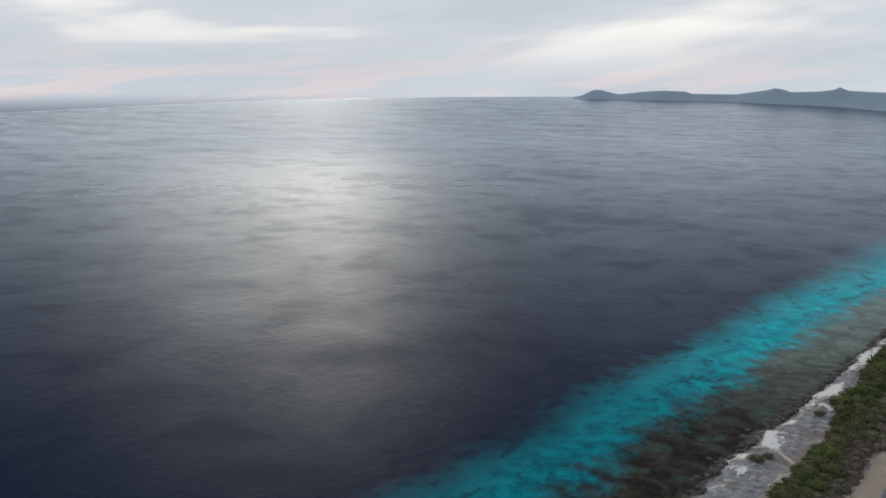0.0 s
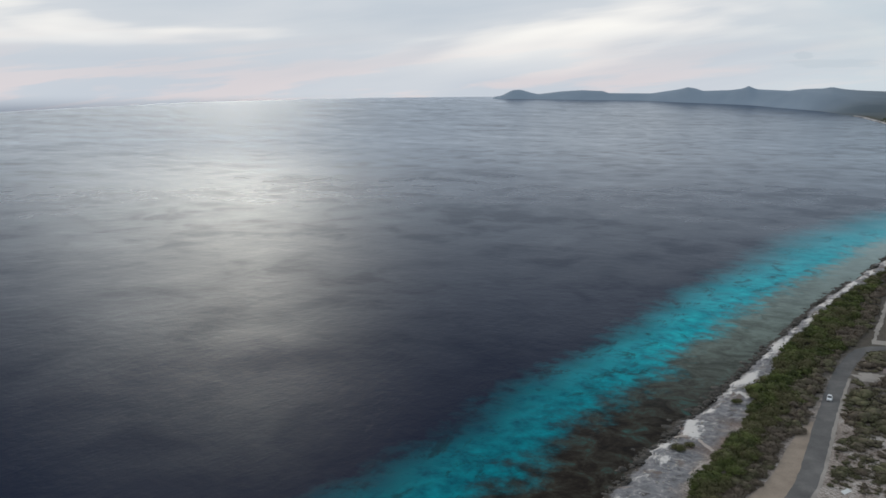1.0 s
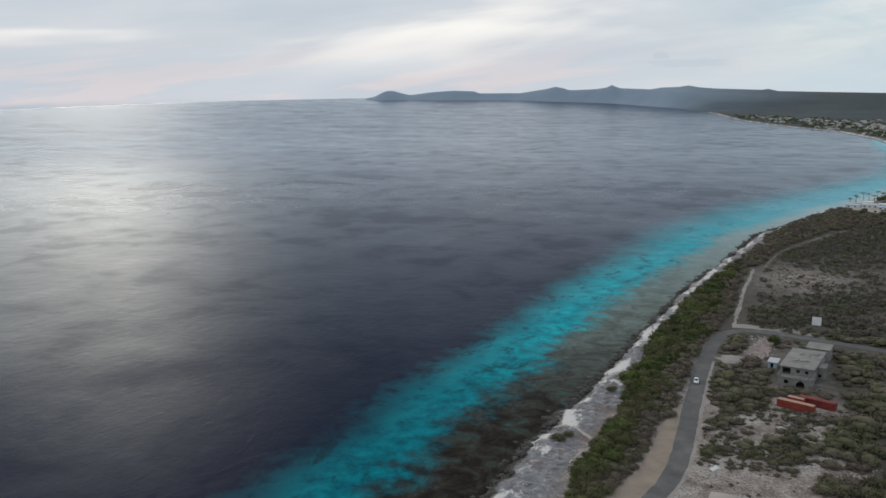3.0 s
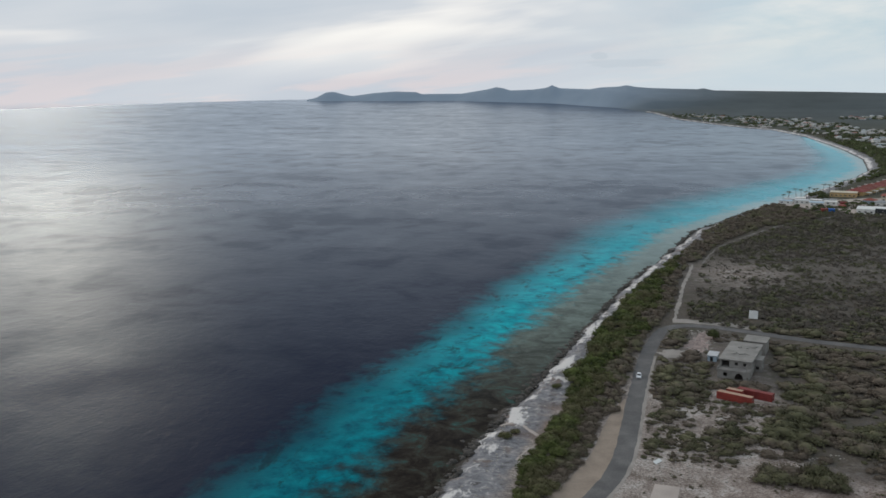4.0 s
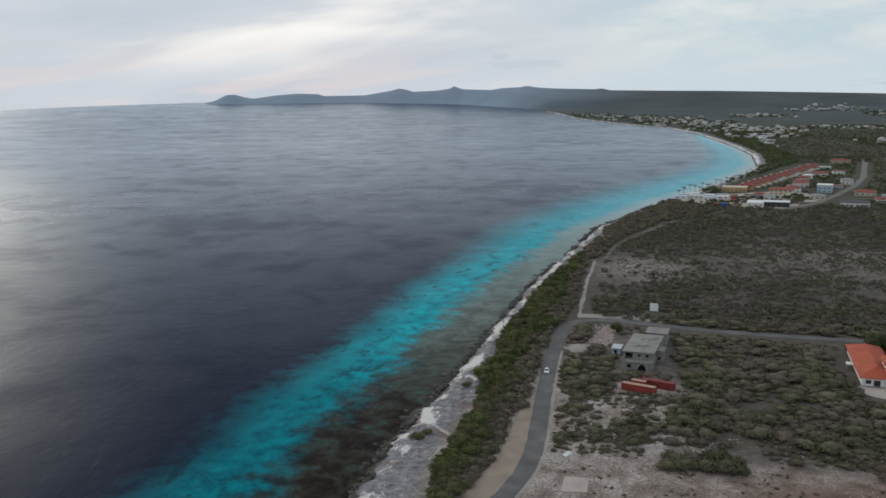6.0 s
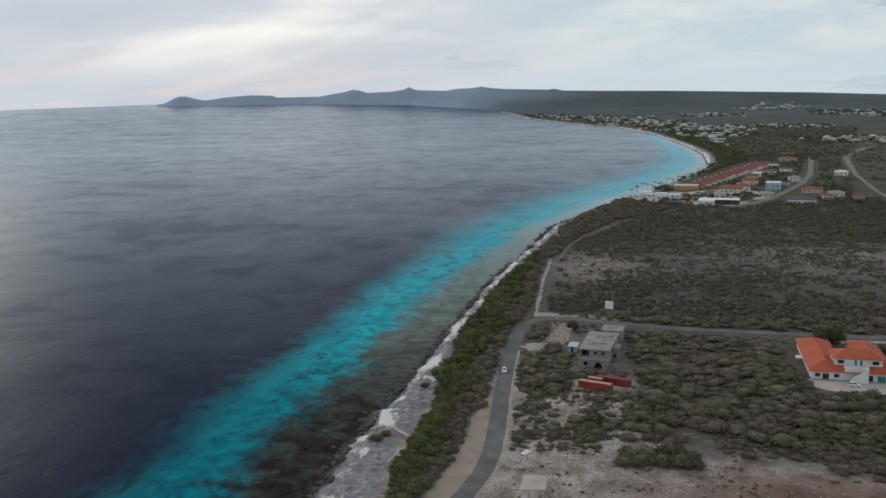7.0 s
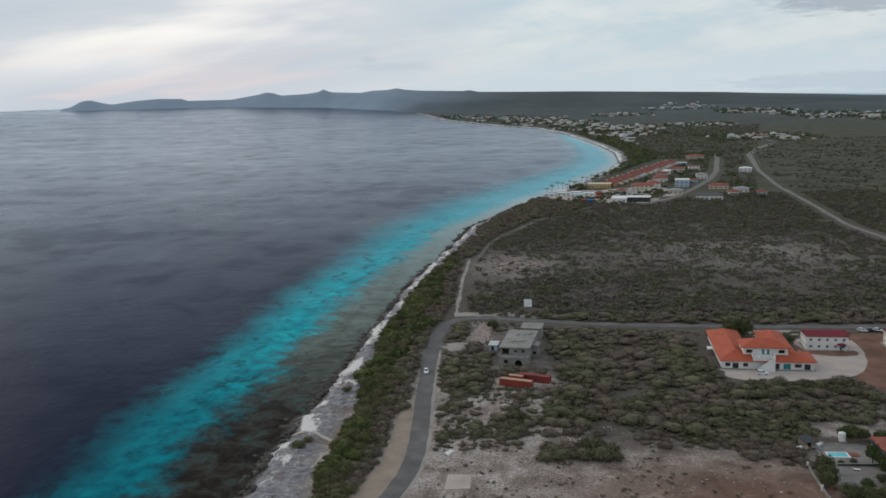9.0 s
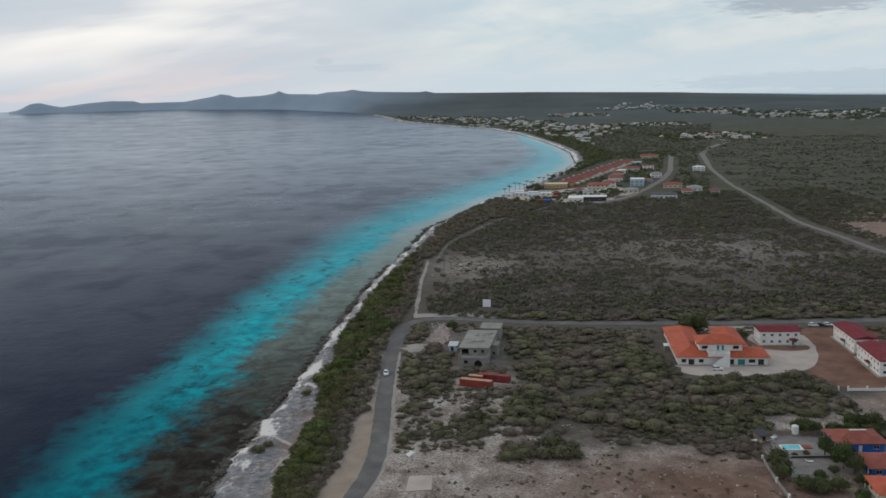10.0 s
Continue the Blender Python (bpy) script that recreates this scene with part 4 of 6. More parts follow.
def orange_house():
    """The large villa: three low wings, an upper storey, a white outside stair and orange tiled hipped roofs."""
    b = thing("villa", 88.4, 318.6, -7.0, "large white villa with bright orange tiled hipped roofs", "house")
    h = 3.1
    fo = [(1.2, 3.0, 0.9, 2.3), (3.8, 6.0, 0.2, 2.3), (7.6, 9.4, 0.9, 2.3), (18.6, 20.6, 0.2, 2.3), (22.0, 24.6, 0.2, 2.3), (26.0, 28.4, 0.9, 2.3), (29.4, 31.6, 0.2, 2.3)]
    side = [(k, k + 1.4, 0.9, 2.2) for k in (3.0, 9.0, 15.0, 21.0, 27.0, 33.0)]
    bm = four_walls(bmesh.new(), 33.0, 12.5, 0, h, fo, [(2, 3.6, 0.9, 2.2), (7, 8.6, 0.9, 2.2)], [], [(3, 4.6, 0.9, 2.2), (8, 9.6, 0.9, 2.2)])
    part("front_wing", bm, WHITE, b)
    bm = bmesh.new()
    wall(bm, pose(0, 41, 0, 0, 0, -90), 28.5, h, 0.25, [(k, k + 1.4, 0.9, 2.2) for k in (3.0, 9.0, 15.0, 21.0, 26.0)])
    wall(bm, pose(11, 12.5, 0, 0, 0, 90), 28.5, h, 0.25, [(k, k + 1.4, 0.9, 2.2) for k in (6.0, 13.0, 20.0)])
    wall(bm, pose(11, 41, 0, 0, 0, 180), 11, h, 0.25, [(3, 4.5, 0.9, 2.2), (7, 8.5, 0.9, 2.2)])
    part("left_wing", bm, WHITE, b)
    bm = bmesh.new()
    wall(bm, pose(19, 40, 0, 0, 0, -90), 27.5, h, 0.25, [(k, k + 1.4, 0.9, 2.2) for k in (6.0, 13.0, 20.0)])
    wall(bm, pose(28, 12.5, 0, 0, 0, 90), 27.5, h, 0.25, [(k, k + 1.4, 0.9, 2.2) for k in (6.0, 13.0, 20.0)])
    wall(bm, pose(28, 40, 0, 0, 0, 180), 9, h, 0.25, [(3, 4.5, 0.9, 2.2)])
    part("right_wing", bm, WHITE, b)
    part("roof", hip(bmesh.new(), 0, 33, 0, 12.5, h + 0.2, 2.1, 0.9), ORANGE, b, "bright orange tiled hipped roof")
    part("roof", hip(bmesh.new(), -0.02, 11, 1.0, 41, h + 0.24, 2.6, 0.9), ORANGE, b, "bright orange tiled hipped roof")
    part("roof", hip(bmesh.new(), 19, 28, 6.0, 40, h + 0.22, 2.4, 0.9), ORANGE, b, "bright orange tiled hipped roof")
    # upper storey
    up = [(1.0, 3.2, 0.6, 1.9), (6.6, 7.5, 0.1, 2.1), (8.4, 9.3, 0.1, 2.1), (12.6, 14.8, 0.6, 1.9)]
    bm = bmesh.new()
    four_walls(bm, 16.0, 10.0, 0, 2.7, up, [(3, 5, 0.7, 1.9)], [], [(3, 5, 0.7, 1.9)])
    u = part("upper_storey", bm, WHITE, b)
    u.matrix_local = pose(8.2, 3.4, 4.7)
    r = part("upper_roof", hip(bmesh.new(), 0, 16, 0, 10, 2.85, 2.3, 1.0), ORANGE, b, "orange tiled upper roof")
    r.matrix_local = pose(8.2, 3.4, 4.7)
    for x0 in (6.6, 8.4):
        d = part("door", boxes((x0 + 0.04, x0 + 0.86, 0.08, 0.14, 0.1, 2.08)), TEAL, b, "teal painted door")
        d.matrix_local = pose(8.2, 3.4, 4.7)
        hd = part("handle", boxes((x0 + 0.7, x0 + 0.78, 0.02, 0.08, 1.0, 1.1)), METAL, d)
    for x0 in (1.0, 12.6):
        g = part("shutter", boxes((x0 + 0.04, x0 + 2.16, 0.10, 0.16, 0.64, 1.86)), GLASS, b)
        g.matrix_local = pose(8.2, 3.4, 4.7)
    for o in fo:
        w = part("window", boxes((o[0] + 0.03, o[1] - 0.03, 0.10, 0.16, o[2] + 0.04, o[3] - 0.04)), GLASS if o[0] != 22.0 else TEAL, b)
    # outside stair with a roof terrace
    part("terrace_deck", boxes((11.0, 19.0, -0.5, 3.35, 4.45, 4.68)), WHITE, b)
    for row in ((11.0, 11.2, -0.5, 3.3, 4.684, 5.65), (18.8, 19.0, -0.5, 3.3, 4.684, 5.65), (11.21, 12.6, -0.5, -0.3, 4.684, 5.55), (13.6, 16.8, -0.5, -0.3, 4.684, 5.55)):
        part("parapet", boxes(row), WHITE, b)
    part("porch_beam", boxes((11.0, 19.0, -0.48, -0.25, 3.3, 4.44)), WHITE, b)
    bm = bmesh.new()
    side = [(12.3, 0.0), (18.5, 0.0), (18.5, 5.6), (17.9, 5.6), (12.3, 1.1)]
    rows = [[bm.verts.new((x0, y0, z0)) for x0, z0 in side] for y0 in (-3.2, -2.96)]
    bm.faces.new(rows[0])
    bm.faces.new(rows[1][::-1])
    for k in range(5):
        bm.faces.new((rows[0][k], rows[1][k], rows[1][(k + 1) % 5], rows[0][(k + 1) % 5]))
    bmesh.ops.recalc_face_normals(bm, faces=bm.faces)
    part("stair_wall", bm, WHITE, b)
    part("stair_end_wall", boxes((18.25, 18.5, -2.95, -0.55, 0, 5.6)), WHITE, b)
    for k in range(21):
        part("step", boxes((12.4 + k * 0.27, 12.67 + k * 0.27, -2.9, -0.7, 0.22 * k if k else 0.0, 0.22 * (k + 1))), CONCRETE, b)
    for x0 in (11.1, 14.6, 18.5):
        part("pillar", boxes((x0, x0 + 0.35, -0.5, -0.15, 0, 3.29)), WHITE, b)
    # veranda posts
    for x0 in (20.8, 24.8, 28.6, 32.4):
        part("post", boxes((x0, x0 + 0.22, -0.75, -0.53, 0, 3.0)), WHITE, b)
    part("veranda_floor", boxes((-0.6, 33.6, -1.2, 0, -0.3, 0.15)), CONCRETE, b)
    part("awning", shed(bmesh.new(), -3.0, -0.2, 18, 21, 2.2, 2.4), WHITE, b, "white side awning")
    for yy in (18.1, 20.7):
        part("post", boxes((-2.95, -2.80, yy, yy + 0.15, 0, 2.05)), METAL, b)
    return b


orange_house()


def unfinished_house():
    """The grey concrete shell: an arched front, a terrace, an upper room and a flat roof with rubble on it."""
    b = thing("unfinished_house", 4.6, 326.0, -11.0, "unfinished grey concrete house shell among scrub", "house")
    h, w, d = 3.0, 11.2, 30.0
    fo = [(2.2, 3.6, 1.0, 2.3), (6.2, 9.2, 0.0, 2.6, 1)]
    bm = four_walls(bmesh.new(), w, d, 0, h, fo, [(3, 5, 1, 2.3), (9, 10.5, 0, 2.2), (15, 17, 1, 2.3), (22, 24, 1, 2.3)], [(4, 6, 1, 2.2)], [(4, 6, 1, 2.3), (12, 14, 1, 2.3), (20, 22, 1, 2.3)])
    part("ground_floor_wall", bm, CONCRETE, b)
    part("floor_slab", boxes((-0.25, w + 0.25, -0.25, d + 0.2, h, h + 0.22)), CONCRETE, b)
    up = [(5.4, 6.5, 0.9, 2.0), (8.4, 9.5, 0.9, 2.0), (0.6, 3.4, 0.0, 2.3)]
    bm = four_walls(bmesh.new(), w, d - 5.0, 0, 2.8, up, [(3, 5, 1, 2.2), (12, 14, 1, 2.2)], [(3, 5, 1, 2.2)], [(4, 6, 1, 2.2), (14, 16, 1, 2.2)])
    u = part("upper_wall", bm, CONCRETE, b)
    u.matrix_local = pose(0, 4.5, h + 0.22)
    r = part("roof_slab", boxes((-0.5, w + 0.5, -0.6, d - 4.6, 2.8, 3.05)), CONCRETE, b, "flat stained concrete roof slab")
    r.matrix_local = pose(0, 4.5, h + 0.22)
    p = part("parapet", boxes((-0.25, 0.0, -0.2, 4.4, h + 0.22, h + 0.9), (w, w + 0.25, -0.2, 4.4, h + 0.22, h + 0.8), (0.0, w, -0.25, 0.0, h + 0.22, h + 0.5)), CONCRETE, b)
    rng = random.Random(5)
    for _ in range(26):
        x0, y0 = rng.uniform(3, 10), rng.choice([rng.uniform(12, 14), rng.uniform(21, 25)])
        s = rng.uniform(0.15, 0.5)
        part("rubble_block", box(bmesh.new(), -s, s, -s * 0.7, s * 0.7, 0, s * 0.6, pose(x0, y0, 6.27, 0, 0, rng.uniform(0, 90))), CONCRETE, b)
    bm = four_walls(bmesh.new(), 8.5, 9.0, 0, 5.2, [(2, 6, 1.6, 4.2)], [(3, 5, 1, 2.3)], [], [(3, 5, 1, 2.3)])
    q = part("rear_room", bm, CONCRETE, b)
    q.matrix_local = pose(3.4, d + 6.0, 0)
    q = part("rear_roof", boxes((-0.3, 8.8, -0.3, 9.3, 5.2, 5.4)), CONCRETE, b)
    q.matrix_local = pose(3.4, d + 6.0, 0)
    bm = bmesh.new()
    four_walls(bm, 2.6, 6.0, 0, 4.6, [(0.5, 1.6, 1, 2.2)], [(1, 2.5, 2.6, 3.8)])
    q = part("stair_tower", bm, CONCRETE, b)
    q.matrix_local = pose(w + 0.01, 13.0, 0)
    q = part("tower_roof", boxes((-0.0, 2.8, -0.2, 6.2, 4.6, 4.8)), CONCRETE, b)
    q.matrix_local = pose(w + 0.01, 13.0, 0)
    for k in (0.8, w - 0.8):
        part("column", boxes((k - 0.16, k + 0.16, 0.2, 0.52, h + 0.22, h + 2.9)), CONCRETE, b)
    return b


unfinished_house()
hut = thing("tin_hut", 1.0, 346.0, -10, "small pale tin-roofed hut beside the concrete shell", "hut")
part("wall", four_walls(bmesh.new(), 3.4, 5, 0, 2.3, [(1, 2, 0, 2)], [], [], [(2, 3, 1, 1.8)], 0.12), PALEBLUE, hut)
part("roof", shed(bmesh.new(), -0.3, 3.7, -0.4, 5.4, 2.4, 2.75), METAL, hut, "pale metal sheet roof")


def container(x, y, turn, mat, top, label):
    """A forty-foot steel container: corrugated sides, corner posts, doors with bars."""
    c = thing("shipping_container", x, y, turn, label, "container", "rusty containers")
    L, W, H2 = 12.19, 2.44, 2.59
    bm, bm2 = bmesh.new(), bmesh.new()
    n = 40
    for k in range(n):
        a, o = 0.16 + (L - 0.32) * k / n, 0.0 if k % 2 else 0.035
        e = 0.16 + (L - 0.32) * (k + 1) / n
        box(bm, a, e, o, o + 0.04, 0.16, H2 - 0.1)
        box(bm2, a, e, W - o - 0.04, W - o, 0.16, H2 - 0.1)
    part("side_panel", bm, mat, c)
    part("side_panel", bm2, mat, c)
    bm = bmesh.new()
    for xx in (0, L - 0.16):
        for yy in (0, W - 0.16):
            box(bm, xx, xx + 0.16, yy, yy + 0.16, 0, H2)
    for yy in (0.002, W - 0.122):
        box(bm, 0.16, L - 0.16, yy, yy + 0.12, 0, 0.16)
        box(bm, 0.16, L - 0.16, yy, yy + 0.12, H2 - 0.1, H2)
    part("frame", bm, mat, c)
    part("roof", boxes((0.1, L - 0.1, 0.1, W - 0.1, H2 - 0.06, H2 + 0.02)), top, c)
    part("floor", boxes((0.16, L - 0.16, 0.12, W - 0.12, 0.1, 0.16)), WOOD, c)
    for yy in (0.17, W / 2 + 0.01):
        d = part("door", boxes((L - 0.10, L - 0.05, yy, yy + W / 2 - 0.18, 0.12, H2 - 0.12)), mat, c)
        part("bar", tube(bmesh.new(), (L - 0.02, yy + 0.5, 0.1), (L - 0.02, yy + 0.5, H2 - 0.1), 0.025, 0.025, 6), METAL, d)
    part("end_panel", boxes((0.05, 0.10, 0.16, W - 0.16, 0.12, H2 - 0.12)), mat, c)
    return c


container(4.4, 302.6, -22.0, RED, SANDTOP, "faded orange-red shipping container with dusty sand-coloured roof")
container(11.2, 307.8, -22.0, RED2, RED2, "dark red rusty shipping container in scrub")
container(7.6, 306.3, -22.0, RED, SANDTOP, "low sand-topped red container behind another").scale = (0.45, 0.9, 0.98)


def signboard():
    s = thing("signboard", 18.6, 413.5, -8, "blank white roadside signboard on two posts", "sign")
    bm = boxes((0, 3.9, -0.04, 0.04, 1.4, 5.2))
    bmesh.ops.bevel(bm, geom=list(bm.edges), offset=0.015, segments=1)
    part("board", bm, plain("white_board", (0.80, 0.80, 0.78), 0.6, 0.06), s)
    for x0 in (0.5, 3.2):
        part("post", boxes((x0, x0 + 0.16, 0.05, 0.21, -0.2, 5.2)), WOOD, s)
    part("frame", boxes((0, 3.9, 0.041, 0.09, 1.4, 1.52), (0, 3.9, 0.041, 0.09, 5.08, 5.2)), WOOD, s)


signboard()


def car(x, y, turn, paint, label, group="", z=None):
    """A small five-door car: shaped body, glazed cabin, wheels with rims, lights and bumpers."""
    c = thing("car", x, y, turn, label, "car", group, z)
    # side profile of the lower body, x = length, z = height; the car faces -y
    def loft(profile, half, tuck, name, mat):
        bm = bmesh.new()
        rows = []
        for side in (-1, 1):
            rows.append([bm.verts.new((side * (half - tuck * max(0, (pz - 0.55))), py, pz)) for py, pz in profile])
        bm.faces.new(rows[0])
        bm.faces.new(rows[1][::-1])
        m = len(profile)
        for i in range(m):
            bm.faces.new((rows[0][i], rows[1][i], rows[1][(i + 1) % m], rows[0][(i + 1) % m]))
        bmesh.ops.recalc_face_normals(bm, faces=bm.faces)
        bmesh.ops.bevel(bm, geom=list(bm.edges), offset=0.05, segments=2, affect="EDGES", clamp_overlap=True)
        return part(name, bm, mat, c)
    body = loft([(-2.1, 0.25), (2.05, 0.25), (2.12, 0.6), (2.05, 0.92), (0.9, 0.98), (-0.75, 0.97), (-1.75, 0.82), (-2.12, 0.6)], 0.87, 0.12, "body", paint)
    loft([(1.95, 0.95), (1.55, 1.40), (-0.1, 1.46), (-0.95, 0.97)], 0.80, 0.22, "cabin_glass", GLASS)
    loft([(1.55, 1.41), (1.35, 1.50), (0.05, 1.53), (-0.2, 1.44)], 0.66, 0.05, "roof", paint)
    for sx in (-1, 1):
        for yy in (-1.3, 1.3):
            w = part("wheel", tube(bmesh.new(), (sx * 0.68, yy, 0.31), (sx * 0.88, yy, 0.31), 0.31, 0.31, 18), TYRE, c)
            part("rim", tube(bmesh.new(), (sx * 0.86, yy, 0.31), (sx * 0.895, yy, 0.31), 0.19, 0.17, 12), METAL, w)
        part("headlight", boxes((sx * 0.62 - 0.17, sx * 0.62 + 0.17, -2.13, -2.02, 0.60, 0.74)), LAMP, c)
        part("tail_light", boxes((sx * 0.70 - 0.11, sx * 0.70 + 0.11, 2.04, 2.13, 0.62, 0.82)), RED, c)
        part("mirror", boxes((sx * 0.93 - 0.08, sx * 0.93 + 0.08, -0.72, -0.60, 0.95, 1.08)), paint, c)
    part("grille", boxes((-0.42, 0.42, -2.135, -2.05, 0.40, 0.56)), TYRE, c)
    part("number_plate", boxes((-0.25, 0.25, -2.15, -2.136, 0.42, 0.52)), WHITE, c)
    return c


car(-23.2, 318.0, 3, PAINT, "small white car driving on the asphalt coast road", z=height(-23, 318) + 0.10)
car(160.2, 366.0, 70, PAINT, "white car parked in front of lodging blocks", "parked cars")
car(163.4, 365.6, 80, DARKPAINT, "dark car parked between two white cars", "parked cars")
car(166.6, 365.6, 75, PAINT, "white car parked beside the road", "parked cars")
car(101.0, 311.0, 82, PAINT, "white car parked by the villa stair", "parked cars")


def pole(x, y, tall, arm, label):
    p = thing("utility_pole", x, y, 0, label, "pole")
    part("post", tube(bmesh.new(), (0, 0, -0.3), (0, 0, tall), 0.16, 0.11, 8), WOOD, p)
    part("crossarm", boxes((-arm, arm, -0.06, 0.06, tall - 0.7, tall - 0.55)), WOOD, p)
    for k in (-1, 0, 1):
        part("insulator", tube(bmesh.new(), (k * arm * 0.85, 0, tall - 0.55), (k * arm * 0.85, 0, tall - 0.35), 0.05, 0.03, 6), METAL, p)


pole(134.7, 286.0, 9.0, 0.9, "tall wooden utility pole at the edge of the scrub")
gw = thing("garden_wall", 134.0, 284.6, -5, "low white boundary wall with pillars", "wall")
part("panel", boxes((3.6, 30, 0, 0.2, -0.2, 0.95)), WHITE, gw)
for k in (0, 3.2, 9.5, 16, 22.5, 29.5):
    part("pillar", boxes((k, k + 0.45, -0.12, 0.32, -0.2, 1.7)), WHITE, gw)


# the villas at the pool
def villa(x, y, turn, w, d, wallmat, roofmat, label, rise=1.9):
    b = thing("villa", x, y, turn, label, "house", "pool villas")
    o = [(1.2, 2.8, 0.9, 2.2), (w * 0.45, w * 0.45 + 1.0, 0.0, 2.1), (w - 3.0, w - 1.4, 0.9, 2.2)]
    part("wall", four_walls(bmesh.new(), w, d, 0, 2.8, o, [(2, 3.5, 0.9, 2.1)], [(2, 3.5, 0.9, 2.1)], [(2, 3.5, 0.9, 2.1), (d * 0.6, d * 0.6 + 1.5, 0.9, 2.1)]), wallmat, b)
    part("roof", hip(bmesh.new(), 0, w, 0, d, 2.98, rise, 0.9), roofmat, b)
    part("floor", boxes((-1.4, w + 0.6, -1.0, d + 0.5, -0.3, 0.1)), CONCRETE, b)
    for k in (o[0], o[2]):
        put_window(window_mesh(1.56, 1.26, WHITE, GLASS), b, (k[0] + k[1]) / 2, 0.12, 0.92)
    part("door", boxes((o[1][0] + 0.03, o[1][1] - 0.03, 0.08, 0.14, 0.1, 2.08)), WHITE, b)
    for k in (0.2, d - 0.6):
        part("post", boxes((-0.85, -0.65, k, k + 0.2, 0.1, 2.8)), WHITE, b)
    return b


v = villa(111.2, 234.4, -4, 13.0, 9.6, BLUE, TERRACOTTA, "blue-walled villa with terracotta hipped roof and white ridge")
part("ridge_cap", boxes((4.8, 9.6, 4.55, 5.05, 4.84, 5.02)), WHITE, v, "white ridge cap")
villa(112.6, 217.6, -4, 12.0, 9.0, BLUE, TERRACOTTA, "blue villa with terracotta roof beside garden shrubs")
villa(107.6, 202.8, -8, 12.5, 9.6, CREAM, ORANGE, "cream villa with orange tiled hipped roof")

pool = thing("swimming_pool", 97.0, 237.4, -3, "small rectangular turquoise swimming pool in pale paving", "pool", z=0.05)
part("coping", boxes((-0.5, 5.6, -0.5, 0, 0, 0.18), (-0.5, 5.6, 2.9, 3.4, 0, 0.18), (-0.5, 0, 0, 2.9, 0, 0.18), (5.1, 5.6, 0, 2.9, 0, 0.18)), WHITE, pool)
part("water", boxes((0, 5.1, 0, 2.9, -0.1, 0.11)), POOLWATER, pool)
deck = thing("sun_deck", 102.9, 237.6, -3, "small red tiled deck beside the pool", "deck", z=0.08)
part("deck_top", boxes((0, 2.4, 0, 2.2, 0, 0.22)), TERRACOTTA, deck)
tank = thing("water_tank", 104.4, 248.0, 0, "white plastic water tank on grey base", "tank")
part("body", tube(bmesh.new(), (0, 0, 0.6), (0, 0, 2.9), 1.05, 1.05, 20), WHITE, tank)
part("lid", tube(bmesh.new(), (0, 0, 2.9), (0, 0, 3.25), 1.0, 0.35, 20), WHITE, tank)
part("base", boxes((-1.2, 1.2, -1.2, 1.2, 0, 0.6)), CONCRETE, tank)
lng = thing("sun_lounger", 100.6, 228.4, 80, "white sun lounger on grey paving", "lounger", z=0.08)
part("seat", boxes((-0.35, 0.35, -1.0, 0.5, 0.3, 0.4)), WHITE, lng)
part("backrest", shed(bmesh.new(), -0.35, 0.35, 0.5, 1.1, 0.4, 0.85, 0.08), WHITE, lng)
for k in (-0.3, 0.24):
    for yy in (-0.9, 0.8):
        part("leg", boxes((k, k + 0.06, yy, yy + 0.06, 0, 0.3)), WHITE, lng)
fence = thing("yard_wall", 88.4, 231.0, 0, "low pale boundary wall of the villa garden", "wall")
bm = bmesh.new()
for a, b in zip([(0, 0), (-1.5, -14.4), (-2.0, -24)], [(-1.5, -14.4), (-2.0, -24), (-3, -50)]):
    L = math.dist(a, b)
    box(bm, 0, L, -0.1, 0.1, -0.2, 1.1, pose(a[0], a[1], 0, 0, 0, math.degrees(math.atan2(b[1] - a[1], b[0] - a[0]))))
part("panel", bm, CONCRETE, fence)
for k in ((0, 0), (-1.5, -14.4), (-2.0, -24)):
    part("pillar", boxes((k[0] - 0.25, k[0] + 0.25, k[1] - 0.25, k[1] + 0.25, -0.2, 1.5)), WHITE, fence)
back = thing("yard_fence", 93.6, 248.2, -2, "dark wooden back fence of the villa yard", "fence")
for k in range(28):
    part("board", boxes((k * 0.62, k * 0.62 + 0.56, 0, 0.06, 0, 1.5 + 0.1 * math.sin(k * 2.1))), WOOD, back)
sh = thing("garden_shed", 92.2, 243.4, 12, "small wooden garden shed with dark felt roof", "shed")
part("wall", four_walls(bmesh.new(), 3.2, 4.0, 0, 1.9, [(0.8, 1.7, 0, 1.8)], t=0.1), WOOD, sh)
part("roof", shed(bmesh.new(), -0.3, 3.5, -0.3, 4.3, 2.0, 2.3), BLACKROOF, sh, "dark felt roof")
rng = random.Random(63)
for k in range(16):
    crate = thing("crate", 89.5 + rng.uniform(0, 8.5), 241.5 + rng.uniform(0, 6.0), rng.uniform(0, 90), "weathered wooden crate among yard clutter", "crate", "yard clutter", z=0.08)
    a, h = rng.uniform(0.3, 0.8), rng.uniform(0.25, 0.7)
    part("body", boxes((-a, a, -a * 0.7, a * 0.7, 0, h)), (WOOD, METAL, WHITE, CONCRETE)[k % 4], crate)
    part("lid", boxes((-a - 0.04, a + 0.04, -a * 0.7 - 0.04, a * 0.7 + 0.04, h + 0.004, h + 0.06)), (WOOD, GREYROOF, WHITE)[k % 3], crate)
gr = thing("garden_wall", 96.8, 231.4, -3, "low dark stone garden wall with planting across the yard", "wall")
part("panel", boxes((0, 13.5, 0, 0.35, -0.1, 0.7)), RUBBLE, gr)
part("cap", boxes((-0.1, 13.6, -0.06, 0.41, 0.704, 0.78)), CONCRETE, gr)
brd = thing("fallen_board", -12.0, 240.5, 62, "white fallen board lying propped on rubble", "board")
